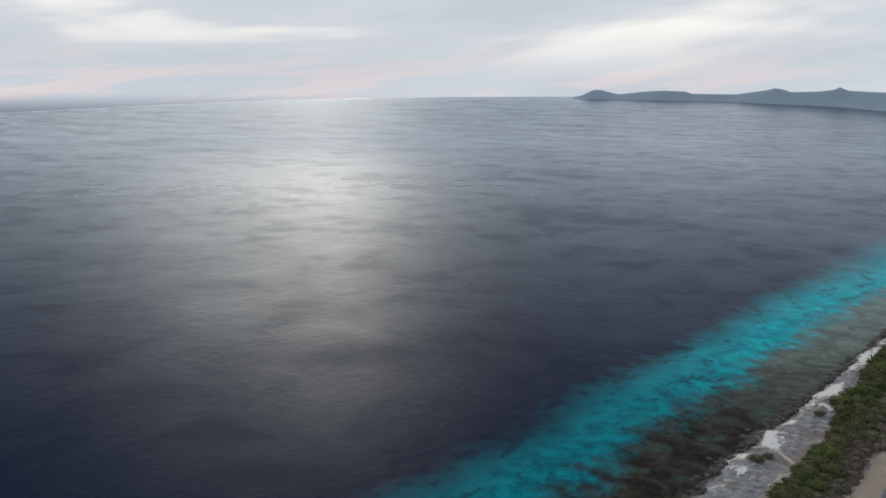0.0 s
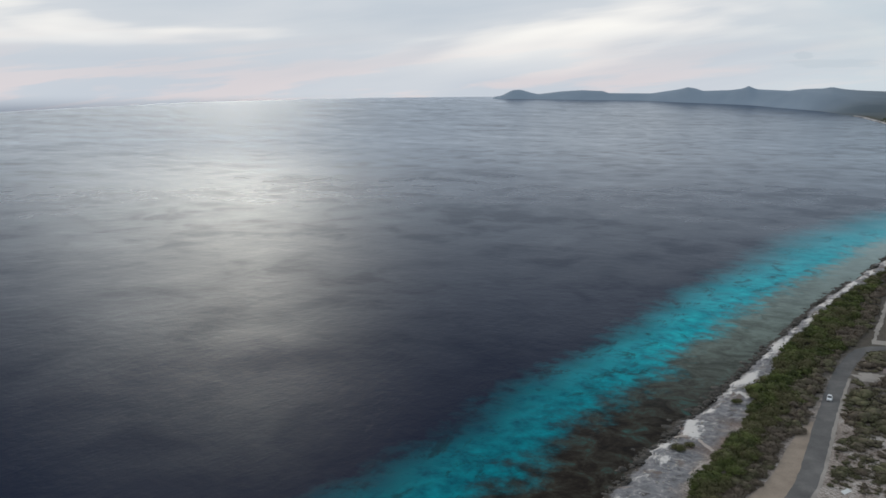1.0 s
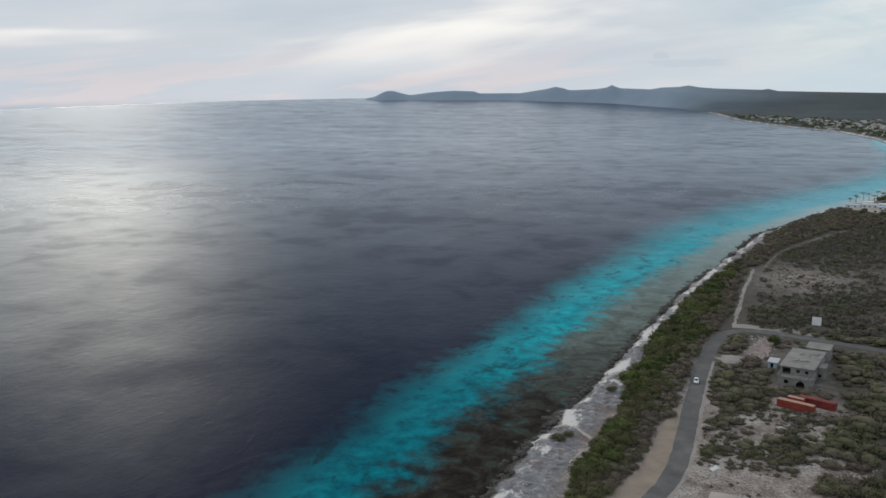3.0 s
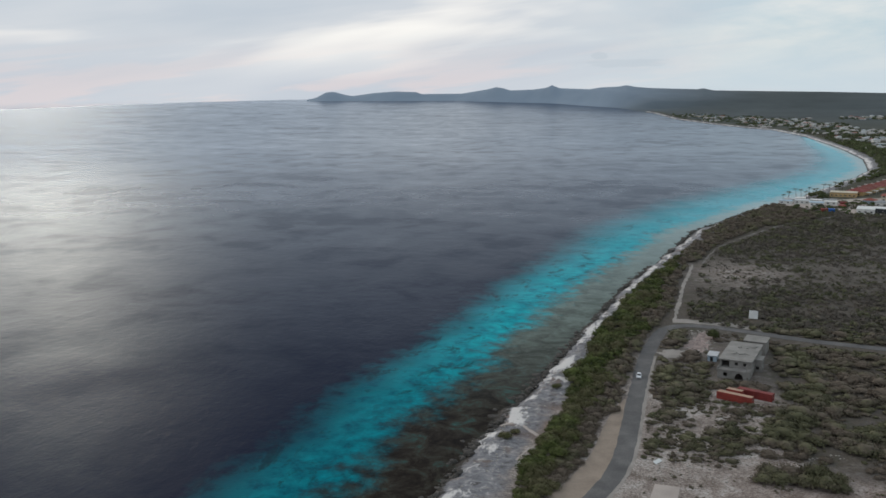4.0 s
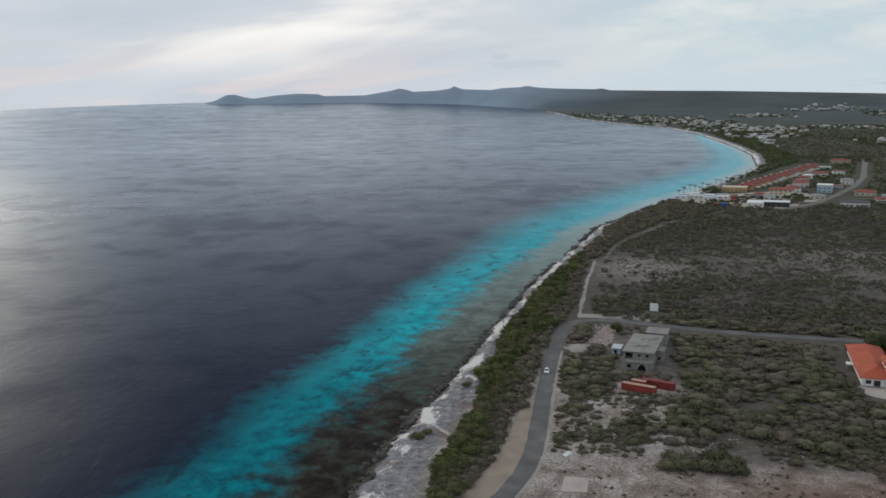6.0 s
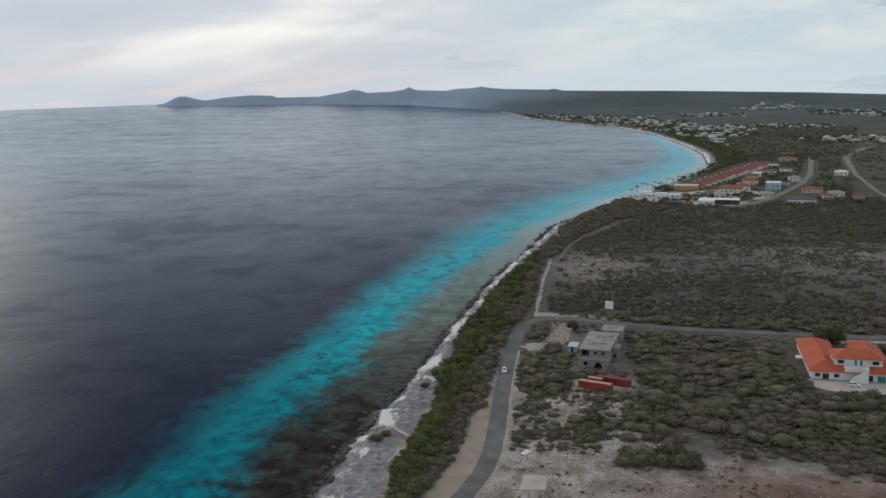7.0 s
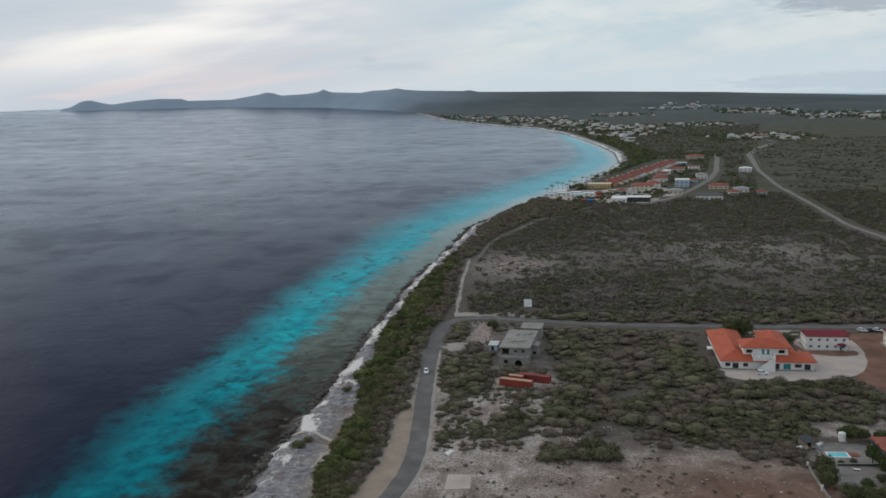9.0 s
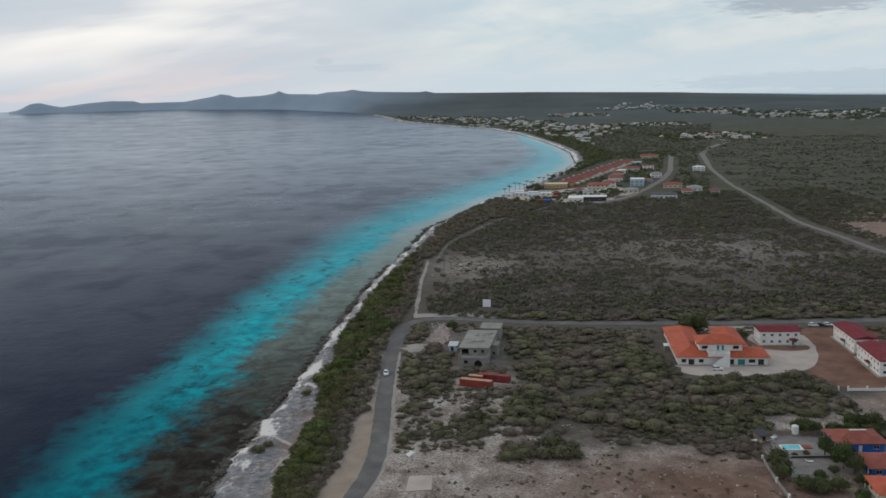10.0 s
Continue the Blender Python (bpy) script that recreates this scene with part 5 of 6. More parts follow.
bm = bmesh.new()
shed(bm, 0, 3.4, 0, 1.1, 0.25, 0.75, 0.06)
part("panel", bm, WHITE, brd)
part("prop", boxes((0.3, 0.5, 0.5, 0.7, -0.1, 0.4), (2.8, 3.0, 0.5, 0.7, -0.1, 0.4)), WOOD, brd)


# ---------------------------------------------------------------- the beach resort
def block(name, x, y, turn, w, d, h, wallmat, roofmat, label, roof="flat", category="building", rise=2.2):
    b = thing(name, x, y, turn, label, category)
    n = max(1, int(w / 4))
    rows = [0.9] if h < 4.4 else [0.9, 3.9]
    o = [(w * (k + 0.5) / n - 0.95, w * (k + 0.5) / n + 0.95, r, r + 1.2) for k in range(n) for r in rows]
    part("wall", four_walls(bmesh.new(), w, d, 0, h, o, [], [], []), wallmat, b)
    if roof == "flat":
        part("roof", boxes((-0.4, w + 0.4, -0.4, d + 0.4, h, h + 0.35)), roofmat, b)
    else:
        part("roof", hip(bmesh.new(), 0, w, 0, d, h + 0.2, rise, 0.7), roofmat, b)
    for k in range(n):
        for r in rows:
            put_window(WIN_WIDE, b, w * (k + 0.5) / n, 0.12, r)
    return b


# a terrace of villas with red roofs along the bay
RED_TILES = tile_material("red_tiles", (0.235, 0.056, 0.046))
BROWN_TILES = tile_material("brown_red_tiles", (0.20, 0.062, 0.048))
row_a, row_b = np.array((128.0, 955.0)), np.array((243.0, 1196.0))
aim_row = math.degrees(math.atan2(row_b[1] - row_a[1], row_b[0] - row_a[0])) - 90
for k in range(14):
    p = row_a + (row_b - row_a) * k / 13
    e = thing("terrace_villa", p[0], p[1], aim_row, "ochre terrace villa with red tiled hipped roof", "house", "terrace villas by the bay")
    hgt = 3.8 + 0.4 * (k % 3)
    part("wall", four_walls(bmesh.new(), 17, 19, 0, hgt, [(2, 4, 0.9, 2.3), (7, 9, 0, 2.3), (12, 14, 0.9, 2.3)], [(3, 5, 0.9, 2.3), (11, 13, 0.9, 2.3)], [], [(3, 6, 0.3, 2.4), (11, 14, 0.3, 2.4)]), (YELLOW, CREAM, WHITE)[k % 3 if k > 2 else 0], e)
    part("roof", hip(bmesh.new(), 0, 17, 0, 19, hgt + 0.2, 3.2, 0.75), BROWN_TILES if k % 3 else RED_TILES, e)
    part("parapet", boxes((-0.6, 6.5, 19.9, 20.4, 0, hgt + 1.5)), WHITE, e, "white party wall")
    part("porch", boxes((-4.5, -0.05, 2, 7, 2.6, 2.85), (-4.4, -4.1, 2.1, 2.4, 0, 2.6), (-4.4, -4.1, 6.6, 6.9, 0, 2.6)), WHITE, e)
    part("porch", boxes((17.05, 21.5, 8, 15, 2.6, 2.85), (21.1, 21.4, 8.1, 8.4, 0, 2.6), (21.1, 21.4, 14.6, 14.9, 0, 2.6)), WHITE, e)

block("resort_house", 112, 938, -12, 24, 15, 4.2, YELLOW, CREAM, "ochre flat-roofed resort house above the beach")
block("resort_house", 153, 905, -14, 22, 20, 5.2, CREAM, TERRACOTTA, "cream resort house with red tiled roof", "hip")
block("resort_house", 172, 925, -14, 14, 16, 5.2, WHITE, TERRACOTTA, "white resort house with red tiled roof", "hip")
block("resort_house", 190, 985, -14, 16, 14, 4.2, WHITE, TERRACOTTA, "small white house with red roof behind the terrace", "hip")
block("modern_house", 119, 813, -12, 14, 22, 3.6, WHITE, WHITE, "low white modern house with flat roof")
block("modern_house", 134, 815, -12, 21, 14, 4.2, BLACKROOF, WHITE, "white modern villa with long flat roof and dark glazing")
block("pool_wall", 160, 880, 52, 30, 1.2, 2.0, WHITE, WHITE, "long white garden wall beside the villas", category="wall")
block("blue_house", 203, 930, -16, 14, 16, 7.4, PALEBLUE, WHITE, "pale blue two-storey house with flat white roof")
block("dark_roof_house", 199, 820, -13, 24, 18, 3.6, WHITE, BLACKROOF, "white house with wide dark flat roof")
block("shop_house", 232, 903, -13, 19, 14, 3.6, CREAM, TERRACOTTA, "cream house with terracotta hipped roof by the side road", "hip")
block("shop_house", 248, 870, -13, 14, 12, 3.4, WHITE, GREYROOF, "low white house with grey roof by the side road", "hip")
block("red_roof_house", 296, 1288, -14, 26, 20, 4.0, CREAM, TERRACOTTA, "wide house with faded red roof in scrub", "hip")
block("garden_house", 231, 1098, -13, 20, 16, 4.0, WHITE, TERRACOTTA, "white house with red roof beside the curving road", "hip")
for k, (x, y, w, d, mt) in enumerate([(60, 868, 11, 9, PALEBLUE), (74, 872, 13, 12, METAL), (86, 858, 12, 10, PALEBLUE), (88, 880, 10, 9, WHITE), (66, 884, 9, 8, METAL), (100, 868, 10, 8, WHITE), (100, 884, 11, 9, GREYROOF), (76, 892, 9, 8, WHITE)]):
    block("beach_pavilion", x, y, -14 + 5 * (k % 3), w, d, 2.8, WHITE, mt, "low pale beach pavilion with flat sheet roof", category="pavilion")
for x, y, mt, lb in ((92, 816, RED2, "rust-red cargo container at the beach resort"), (97.5, 815, BLUE, "bright blue cargo container at the beach resort"), (110, 846, RED, "red cargo container beside the resort yard"), (114, 870, RED2, "dark red container beside the ochre house")):
    e = thing("cargo_container", x, y, 5, lb, "container")
    part("body", boxes((0, 5.2, 0, 6.1, 0.1, 2.6)), mt, e)
    part("door", boxes((0.2, 2.5, -0.06, -0.002, 0.2, 2.5), (2.7, 5.0, -0.06, -0.002, 0.2, 2.5)), mt, e)
    part("skid", boxes((0.2, 0.5, 0.2, 5.9, 0, 0.1), (4.7, 5.0, 0.2, 5.9, 0, 0.1)), METAL, e)


pick = random.Random(9)
for k, (x, y) in enumerate([(178, 950), (196, 1010), (205, 1040), (216, 1065), (222, 968), (184, 872), (142, 866), (134, 884), (236, 846), (262, 842), (228, 1160), (262, 1190), (262, 1122), (312, 1075), (245, 1010)]):
    block("garden_house", x, y, -14 + pick.uniform(-10, 10), pick.uniform(9, 15), pick.uniform(8, 12), pick.choice([3.2, 3.4, 4.6]), pick.choice([WHITE, CREAM, PALEBLUE]), pick.choice([TERRACOTTA, GREYROOF, WHITE]),
          "small resort house among garden trees", pick.choice(["hip", "hip", "flat"]), "house", 1.8)

# ---------------------------------------------------------------- the town on the far shore
def town_house(w, d, h, wallmat, roofmat, roof, label):
    b = thing("town_house", 0, 0, 0, label, "house", "houses of the far town", z=0)
    part("wall", boxes((0, w, 0, d, -2, h)), wallmat, b)
    for k in (0.18, 0.6):
        part("window", boxes((w * k, w * k + 2.4, -0.08, -0.005, 1.0, 2.6)), GLASS, b)
    if roof == "flat":
        part("roof", boxes((-0.5, w + 0.5, -0.5, d + 0.5, h, h + 0.5)), roofmat, b)
    else:
        part("roof", hip(bmesh.new(), 0, w, 0, d, h + 0.2, h * 0.42, 0.8), roofmat, b)
    return b


TOWN = [town_house(15, 14, 5.0, WHITE, GREYROOF, "flat", "small white flat-roofed house of the far town"),
        town_house(17, 13, 4.4, WHITE, TERRACOTTA, "hip", "white town house with faded red roof"),
        town_house(19, 15, 4.6, CREAM, GREYROOF, "hip", "cream town house with grey roof"),
        town_house(13, 12, 6.5, WHITE, METAL, "hip", "tall white town house with pale sheet roof"),
        town_house(20, 14, 4.0, PALEBLUE, WHITE, "flat", "pale blue flat-roofed town house")]
# districts: middle, half width, half depth, turn, how many
DISTRICTS = [  # middle x, y, half width, half depth, turn, houses
             (-70, 3080, 95, 110, 14, 14), (45, 2920, 90, 130, 0, 20), (165, 2740, 95, 190, 0, 34), (265, 2480, 70, 220, 0, 30),
             (330, 2140, 80, 160, 0, 18), (265, 1830, 35, 170, -8, 12), (390, 2280, 60, 90, 0, 12), (520, 2350, 130, 60, 0, 16), (470, 2950, 90, 60, -12, 12),
             (640, 3250, 40, 60, -10, 6), (760, 3280, 80, 130, -12, 14), (560, 1780, 95, 95, -12, 14), (855, 2960, 70, 110, -16, 10), (960, 2900, 60, 140, -16, 12),
             (1020, 2620, 110, 150, -20, 20), (1180, 2450, 150, 180, -22, 30)]
rng = random.Random(21)
first = True
for cx, cy, hx, hy, turn, count in DISTRICTS:
    for _ in range(int(count * 1.08)):
        u, v = rng.uniform(-1, 1) * hx, rng.uniform(-1, 1) * hy
        a = radians(turn)
        x, y = cx + u * math.cos(a) - v * math.sin(a), cy + u * math.sin(a) + v * math.cos(a)
        if float(to_coast(np.array([x]), np.array([y]))[0]) < 18:
            continue
        h = copy_thing(rng.choice(TOWN), pose(x, y, height(x, y), 0, 0, rng.uniform(-35, 35)))
        s = rng.uniform(0.42, 0.9)
        h.scale = (s, s, s * rng.uniform(0.8, 1.2))
for h, (x, y) in zip(TOWN, ((600, 1800), (545, 1740), (580, 1700), (300, 1900), (330, 2050))):
    h.matrix_world = pose(x, y, height(x, y), 0, 0, 15)


# ---------------------------------------------------------------- vegetation and stones
def lobe(rng, c, r, rings=3, seg=7):
    """A lumpy rounded clump of foliage as points and faces."""
    v, f = [], []
    for i in range(rings + 1):
        t = math.pi * (0.02 + 0.66 * i / rings)
        for k in range(seg):
            a = 2 * math.pi * (k + 0.5 * (i % 2)) / seg
            w = rng.uniform(0.62, 1.10)
            v.append((c[0] + r[0] * math.sin(t) * math.cos(a) * w, c[1] + r[1] * math.sin(t) * math.sin(a) * w, c[2] + r[2] * math.cos(t) * rng.uniform(0.86, 1.1)))
    for i in range(rings):
        for k in range(seg):
            a, b = i * seg + k, i * seg + (k + 1) % seg
            f.append((a, a + seg, b + seg, b))
    f.append(tuple(range(seg)))
    return v, f


def shrub_shape(seed, lobes, leaves, flat=0.6, big=0.11, rings=2, seg=6, core=0.72):
    """A spreading shrub about 1 m in radius: a broad crown of leaf sprays over a few dense clumps."""
    rng = random.Random(seed)
    v, f = [], []
    cs = []
    for k in range(lobes):
        a, d = 2.4 * k + rng.uniform(-0.5, 0.5), (0.08 if k == 0 else rng.uniform(0.30, 0.58))
        r = rng.uniform(0.36, 0.52) if k else 0.72
        c = (d * math.cos(a), d * math.sin(a), flat * (0.62 - 0.30 * d + rng.uniform(-0.05, 0.06)))
        rr = (r, r * rng.uniform(0.85, 1.15), flat * (rng.uniform(0.34, 0.44) if k else 0.5))
        cs.append((c, rr))
        lv, lf = lobe(rng, c, tuple(q * core for q in rr), rings, seg)
        f += [tuple(i + len(v) for i in q) for q in lf]
        v += lv
    for _ in range(leaves):
        c, r = rng.choice(cs)
        t, a = math.acos(rng.uniform(-0.30, 1)), rng.uniform(0, 2 * math.pi)
        n = Vector((math.sin(t) * math.cos(a), math.sin(t) * math.sin(a), math.cos(t)))
        k = 0.58 + 0.66 * rng.random() ** 1.2
        p = Vector((c[0] + r[0] * n.x * k, c[1] + r[1] * n.y * k, max(0.04, c[2] + r[2] * n.z * k)))
        n = (n + Vector((rng.uniform(-0.7, 0.7), rng.uniform(-0.7, 0.7), rng.uniform(0.0, 0.9)))).normalized()
        q = n.to_track_quat("Z", "Y").to_matrix() @ Matrix.Rotation(rng.uniform(0, 6.3), 3, "Z")
        s = rng.uniform(0.4, 1.0) * big
        i = len(v)
        for e in ((-s * 1.1, -s * 0.6, 0), (s * 1.2, -s * 0.5, -0.02), (s * 0.2, s * 1.1, 0.02)):
            v.append(tuple(p + q @ Vector(e)))
        f.append((i, i + 1, i + 2))
    return v, f


def mesh_of(name, v, f, mat):
    me = bpy.data.meshes.new(name)
    me.from_pydata(v, [], f)
    me.materials.append(mat)
    me.polygons.foreach_set("use_smooth", np.ones(len(me.polygons), bool))
    me.update()
    return me


def shrub(seed, leaf, label, group, flat=0.6):
    """One shrub with its stems, of about 1 m radius, to be copied at any size."""
    e = thing("shrub", 0, 0, 0, label, "shrub", group, z=0)
    v, f = shrub_shape(seed, 7, 1300, flat, 0.066, 3, 8)
    c = new("crown", mesh_of("crown", v, f, leaf))
    c.parent = e
    bm = bmesh.new()
    rng = random.Random(seed)
    for _ in range(4):
        a, r = rng.uniform(0, 6.28), rng.uniform(0.15, 0.4)
        tube(bm, (0, 0, -0.05), (r * math.cos(a), r * math.sin(a), 0.45 * flat), 0.05, 0.02, 5)
    part("stem", bm, BARK, e)
    return e


# where nothing grows: middles and radii, in plan
BARE = [(10, 44, 240, 253), (134, 188, 258, 290), (102, 124, 251, 261), (44, 52, 288, 294), (3, 24, 321, 374), (4, 23, 300, 309), (-2, 7, 345, 354), (86, 123, 312, 362), (88, 150, 303, 322), (122, 152, 318, 358), (133, 178, 285, 362), (96, 128, 216, 250),
        (100, 126, 196, 222), (91, 98, 216, 247), (16, 25, 410, 417), (-8, 3, 358, 392), (-18, -9, 347, 358), (-13, -4, 217, 229), (-14, -9, 239, 243), (298, 328, 570, 640),
        (56, 112, 855, 898), (116, 156, 811, 838), (112, 188, 902, 950), (198, 228, 818, 948), (230, 264, 868, 918)]
BARE_A = np.array(BARE, float)
LINES = [(curve_line(ROAD, 3.0), 3.2), (curve_line(TRACK, 3.0), 1.6), (curve_line(TRAIL, 3.0), 1.0),
         (curve_line([(-40, 192), (-32.5, 214), (-30, 226), (-28, 237), (-27, 250), (-26.8, 270)], 3.0), 3.6),
         (curve_line([(290, 470), (271, 530), (272, 590), (270, 650), (288, 773), (307, 919), (341, 1094), (404, 1344)], 6.0), 8.0),
         (curve_line([(150, 800), (187, 848), (214, 902), (255, 994), (290, 1095), (316, 1194), (345, 1300)], 6.0), 9.0),
         (curve_line([(128, 955), (262, 1262)], 6.0) + np.array((8, 8)), 24.0)]


def free(x, y, r):
    g = r * 0.6
    if np.any((x > BARE_A[:, 0] - g) & (x < BARE_A[:, 1] + g) & (y > BARE_A[:, 2] - g) & (y < BARE_A[:, 3] + g)):
        return False
    for c, w in LINES:
        if np.min(np.hypot(c[:, 0] - x, c[:, 1] - y)) < w + r * 0.7:
            return False
    return True


def wave(x, y, k, seed=0.0):
    return noise.fractal(Vector((x * k, y * k, seed)), 0.8, 2.0, 4)


def coast_of(x, y):
    return float(to_coast(np.array([x]), np.array([y]))[0])


def scatter(count, x0, x1, y0, y1, keep, size, seed, gap=0.7):
    """Seeded places at random, kept by a rule, not crowding each other."""
    rng = random.Random(seed)
    out, cells = [], {}
    for _ in range(count):
        x, y = rng.uniform(x0, x1), rng.uniform(y0, y1)
        r = size(rng, x, y)
        if not keep(x, y, rng, r):
            continue
        key = (int(x // 6), int(y // 6))
        if any(math.hypot(x - a, y - b) < gap * (r + s) for i in (-1, 0, 1) for j in (-1, 0, 1) for a, b, s in cells.get((key[0] + i, key[1] + j), ())):
            continue
        if not free(x, y, r):
            continue
        cells.setdefault(key, []).append((x, y, r))
        out.append((x, y, r, rng.uniform(0, 360), rng.random()))
    return out


def belt(x, y, rng, r):
    """The green belt between the rocks and the road."""
    if y < 235:
        road_x = np.interp(y, [140, 195, 222, 235], [-60, -44, -37, -33])
    else:
        road_x = np.interp(y, [235, 255, 278, 295, 320, 360, 390, 420, 537, 608, 720], [-32, -30.5, -29, -26.5, -26, -26, -23, -18, -11, 2, 40])
    s = coast_of(x, y)
    lo = np.interp(y, [200, 280, 310, 350, 390, 470, 560, 700], [21, 20, 13, 10, 8, 10, 11, 12])
    if y > 720:
        return x < np.interp(y, [720, 790, 850], [52, 96, 60]) and s > 10
    return x < road_x and s > lo + 2.0 * wave(x, y, 0.06) + r * 0.6


def belt_size(rng, x, y):
    return rng.uniform(1.2, 4.2)


def field(x, y, rng, r):
    """Thorn scrub inland."""
    if y < 410 and x < np.interp(y, [150, 210, 255, 290, 360, 395, 410], [-30, -20, -17, -18, -18, -10, 0]):
        return False
    if y >= 410 and (x < np.interp(y, [410, 537, 608, 720, 800], [-9, -4, 8, 54, 90]) or coast_of(x, y) < 20):
        return False
    verge = float(np.interp(x, [0, 42, 76, 130, 196], [398, 386, 380.5, 375, 372]))
    if verge - 4 - 2.6 * r < y < verge:
        return False
    d = 0.28 + 0.45 * wave(x, y, 0.028, 3.0) + 0.40 * wave(x, y, 0.09, 8.0)
    edge = float(np.interp(x, [-20, 20, 40, 60, 80, 95], [248, 250, 245, 238, 228, 226])) + 9 * wave(x, y, 0.04, 9.0)
    if y < edge + 12:
        d -= 1.3 * float(smoothstep(edge + 12, edge - 10, np.array(float(y))))
        if x < 14:
            d += 0.1
    elif y < 385 and x < 22:
        d += 0.40 if y > 298 else -0.42
    elif y < 385:
        d += 0.12 + 0.7 * wave(x, y, 0.02, 21.0) + 0.7 * math.exp(-((x - 88) / 26) ** 2 - ((y - 268) / 18) ** 2)
    else:
        d += 0.06 - 0.22 * float(np.exp(-((x - 130) / 120) ** 2 - ((y - 540) / 80) ** 2)) + 0.45 * wave(x, y * 2.2, 0.022, 51.0) - 0.6 * float(np.exp(-((x - 15) / 30) ** 2 - ((y - 520) / 45) ** 2))
        if y < 440 - 0.06 * x:
            d += 0.7
    if y > 400:
        d += 0.35 * wave(x, y, 0.012, 12.0)
    return rng.random() < d + 0.12


def field_size(rng, x, y):
    if y > 400:
        return 0.8 + (3.6 - 2.2 * math.exp(-((x - 130) / 120) ** 2 - ((y - 540) / 80) ** 2)) * rng.random() ** 2.0
    if x < 22 and y < 298:
        return 1.2 + 3.2 * rng.random() ** 1.3
    return 1.2 + 4.6 * rng.random() ** 1.4


SHORE = [shrub(30 + k, LEAF_SHORE, "bright green sea-grape shrub in the coastal belt", "coastal belt shrubs", 0.75) for k in range(4)]
DRY = [shrub(50 + k, LEAF_DRY, "dull olive thorn shrub with flat spreading crown", "thorn scrub shrubs", 0.52) for k in range(5)]


def plant(places, kinds, tall=1.0):
    rng = random.Random(4)
    for x, y, r, turn, q in places:
        e = copy_thing(kinds[int(q * len(kinds)) % len(kinds)], pose(x, y, height(x, y) - 0.05, 0, 0, turn))
        e.scale = (r, r * rng.uniform(0.8, 1.25), r * rng.uniform(0.6, 1.15) * tall)


def mass(name, places, shapes, mat, label, category, tall=1.0):
    """Many plants that nobody would count, as one object."""
    V, F, base = [], [], 0
    rng = np.random.default_rng(8)
    z = land_height(np.array([p[0] for p in places]), np.array([p[1] for p in places]))
    for (x, y, r, turn, q), zz in zip(places, z):
        v, f, n = shapes[int(q * len(shapes)) % len(shapes)]
        c, s = math.cos(radians(turn)), math.sin(radians(turn))
        k = rng.uniform(0.75, 1.2) * tall
        w = np.empty_like(v)
        a, b = rng.uniform(0.7, 1.5), rng.uniform(0.7, 1.3)
        w[:, 0], w[:, 1], w[:, 2] = x + r * (v[:, 0] * a * c - v[:, 1] * b * s), y + r * (v[:, 0] * a * s + v[:, 1] * b * c), zz - 0.05 + r * k * v[:, 2]
        V.append(w)
        F += [tuple(i + base for i in q2) for q2 in f]
        base += len(v)
    ob = new(name, mesh_of(name, np.concatenate(V), F, mat))
    return tagged(ob, label, category, kind="stuff")


def shapes_of(seeds, lobes, leaves, flat, big=0.10, rings=2, seg=6, core=0.72):
    out = []
    for s in seeds:
        v, f = shrub_shape(s, lobes, leaves, flat, big, rings, seg, core)
        out.append((np.array(v), f, len(f)))
    return out


near_belt = scatter(9000, -62, -12, 185, 470, belt, belt_size, 11, 0.38) + scatter(9000, -45, 95, 470, 850, belt, belt_size, 17, 0.4)
near_belt.sort(key=lambda p: math.hypot(p[0], p[1]))
lone = [(-57.8, 248.6, 2.9, 10, 0.1), (-55.6, 253.0, 2.0, 80, 0.3), (-50.5, 298, 2.4, 40, 0.5), (-47.9, 311, 1.9, 120, 0.7)]
def roadside(p):
    """Nearer the road than the sea: duller, drier growth."""
    return p[0] > float(np.interp(p[1], [200, 255, 300, 360, 420, 540], [-40, -37, -35, -33, -27, -18])) + 7 * wave(p[0], p[1], 0.05, 1.0)


belt_green = [p for p in near_belt if not roadside(p)]
belt_dry = [p for p in near_belt if roadside(p)]
plant(lone + belt_green[:130], SHORE, 1.15)
plant(belt_dry[:60], DRY, 1.2)
mass("coastal_shrubs", belt_green[130:], shapes_of((61, 62, 63, 64), 5, 300, 0.8, 0.095), LEAF_SHORE, "dense green coastal shrubs between rocks and track", "shrubs", 1.1)

mass("roadside_shrubs", belt_dry[60:], shapes_of((65, 66, 67), 4, 130, 0.72, 0.11), LEAF_DRY, "dull olive shrubs along the coast road", "shrubs", 1.1)
near_field = scatter(24000, -30, 240, 185, 400, field, field_size, 12, 0.47)
near_field.sort(key=lambda p: math.hypot(p[0], p[1]))
near_field += scatter(1500, -17, 27, 243, 300, lambda x, y, g, r: x > -16.5 and g.random() < 0.40 + 0.9 * wave(x, y, 0.07, 31.0), lambda g, x, y: 0.5 + 1.6 * g.random() ** 1.8, 19, 0.62)
near_field.sort(key=lambda p: math.hypot(p[0], p[1]))
plant([(16.5, 238.0, 3.8, 10, 0.1), (21.5, 238.8, 4.6, 70, 0.3), (27.0, 238.4, 4.8, 0, 0.5), (32.5, 237.8, 4.2, 140, 0.7), (36.2, 238.2, 3.0, 200, 0.9), (18.5, 242.5, 4.6, 33, 0.2), (24.5, 243.5, 5.2, 95, 0.4), (30.5, 243.0, 4.8, 160, 0.6), (34.5, 241.5, 3.8, 250, 0.8)], DRY, 1.45)
plant(near_field[:150], DRY)
mass("thorn_scrub", [p for p in near_field[150:] if p[1] < 315], shapes_of(range(71, 79), 6, 620, 0.50, 0.072, 3, 8, 0.80), LEAF_DRY, "dense olive-grey thorn scrub on dry ground", "scrub")
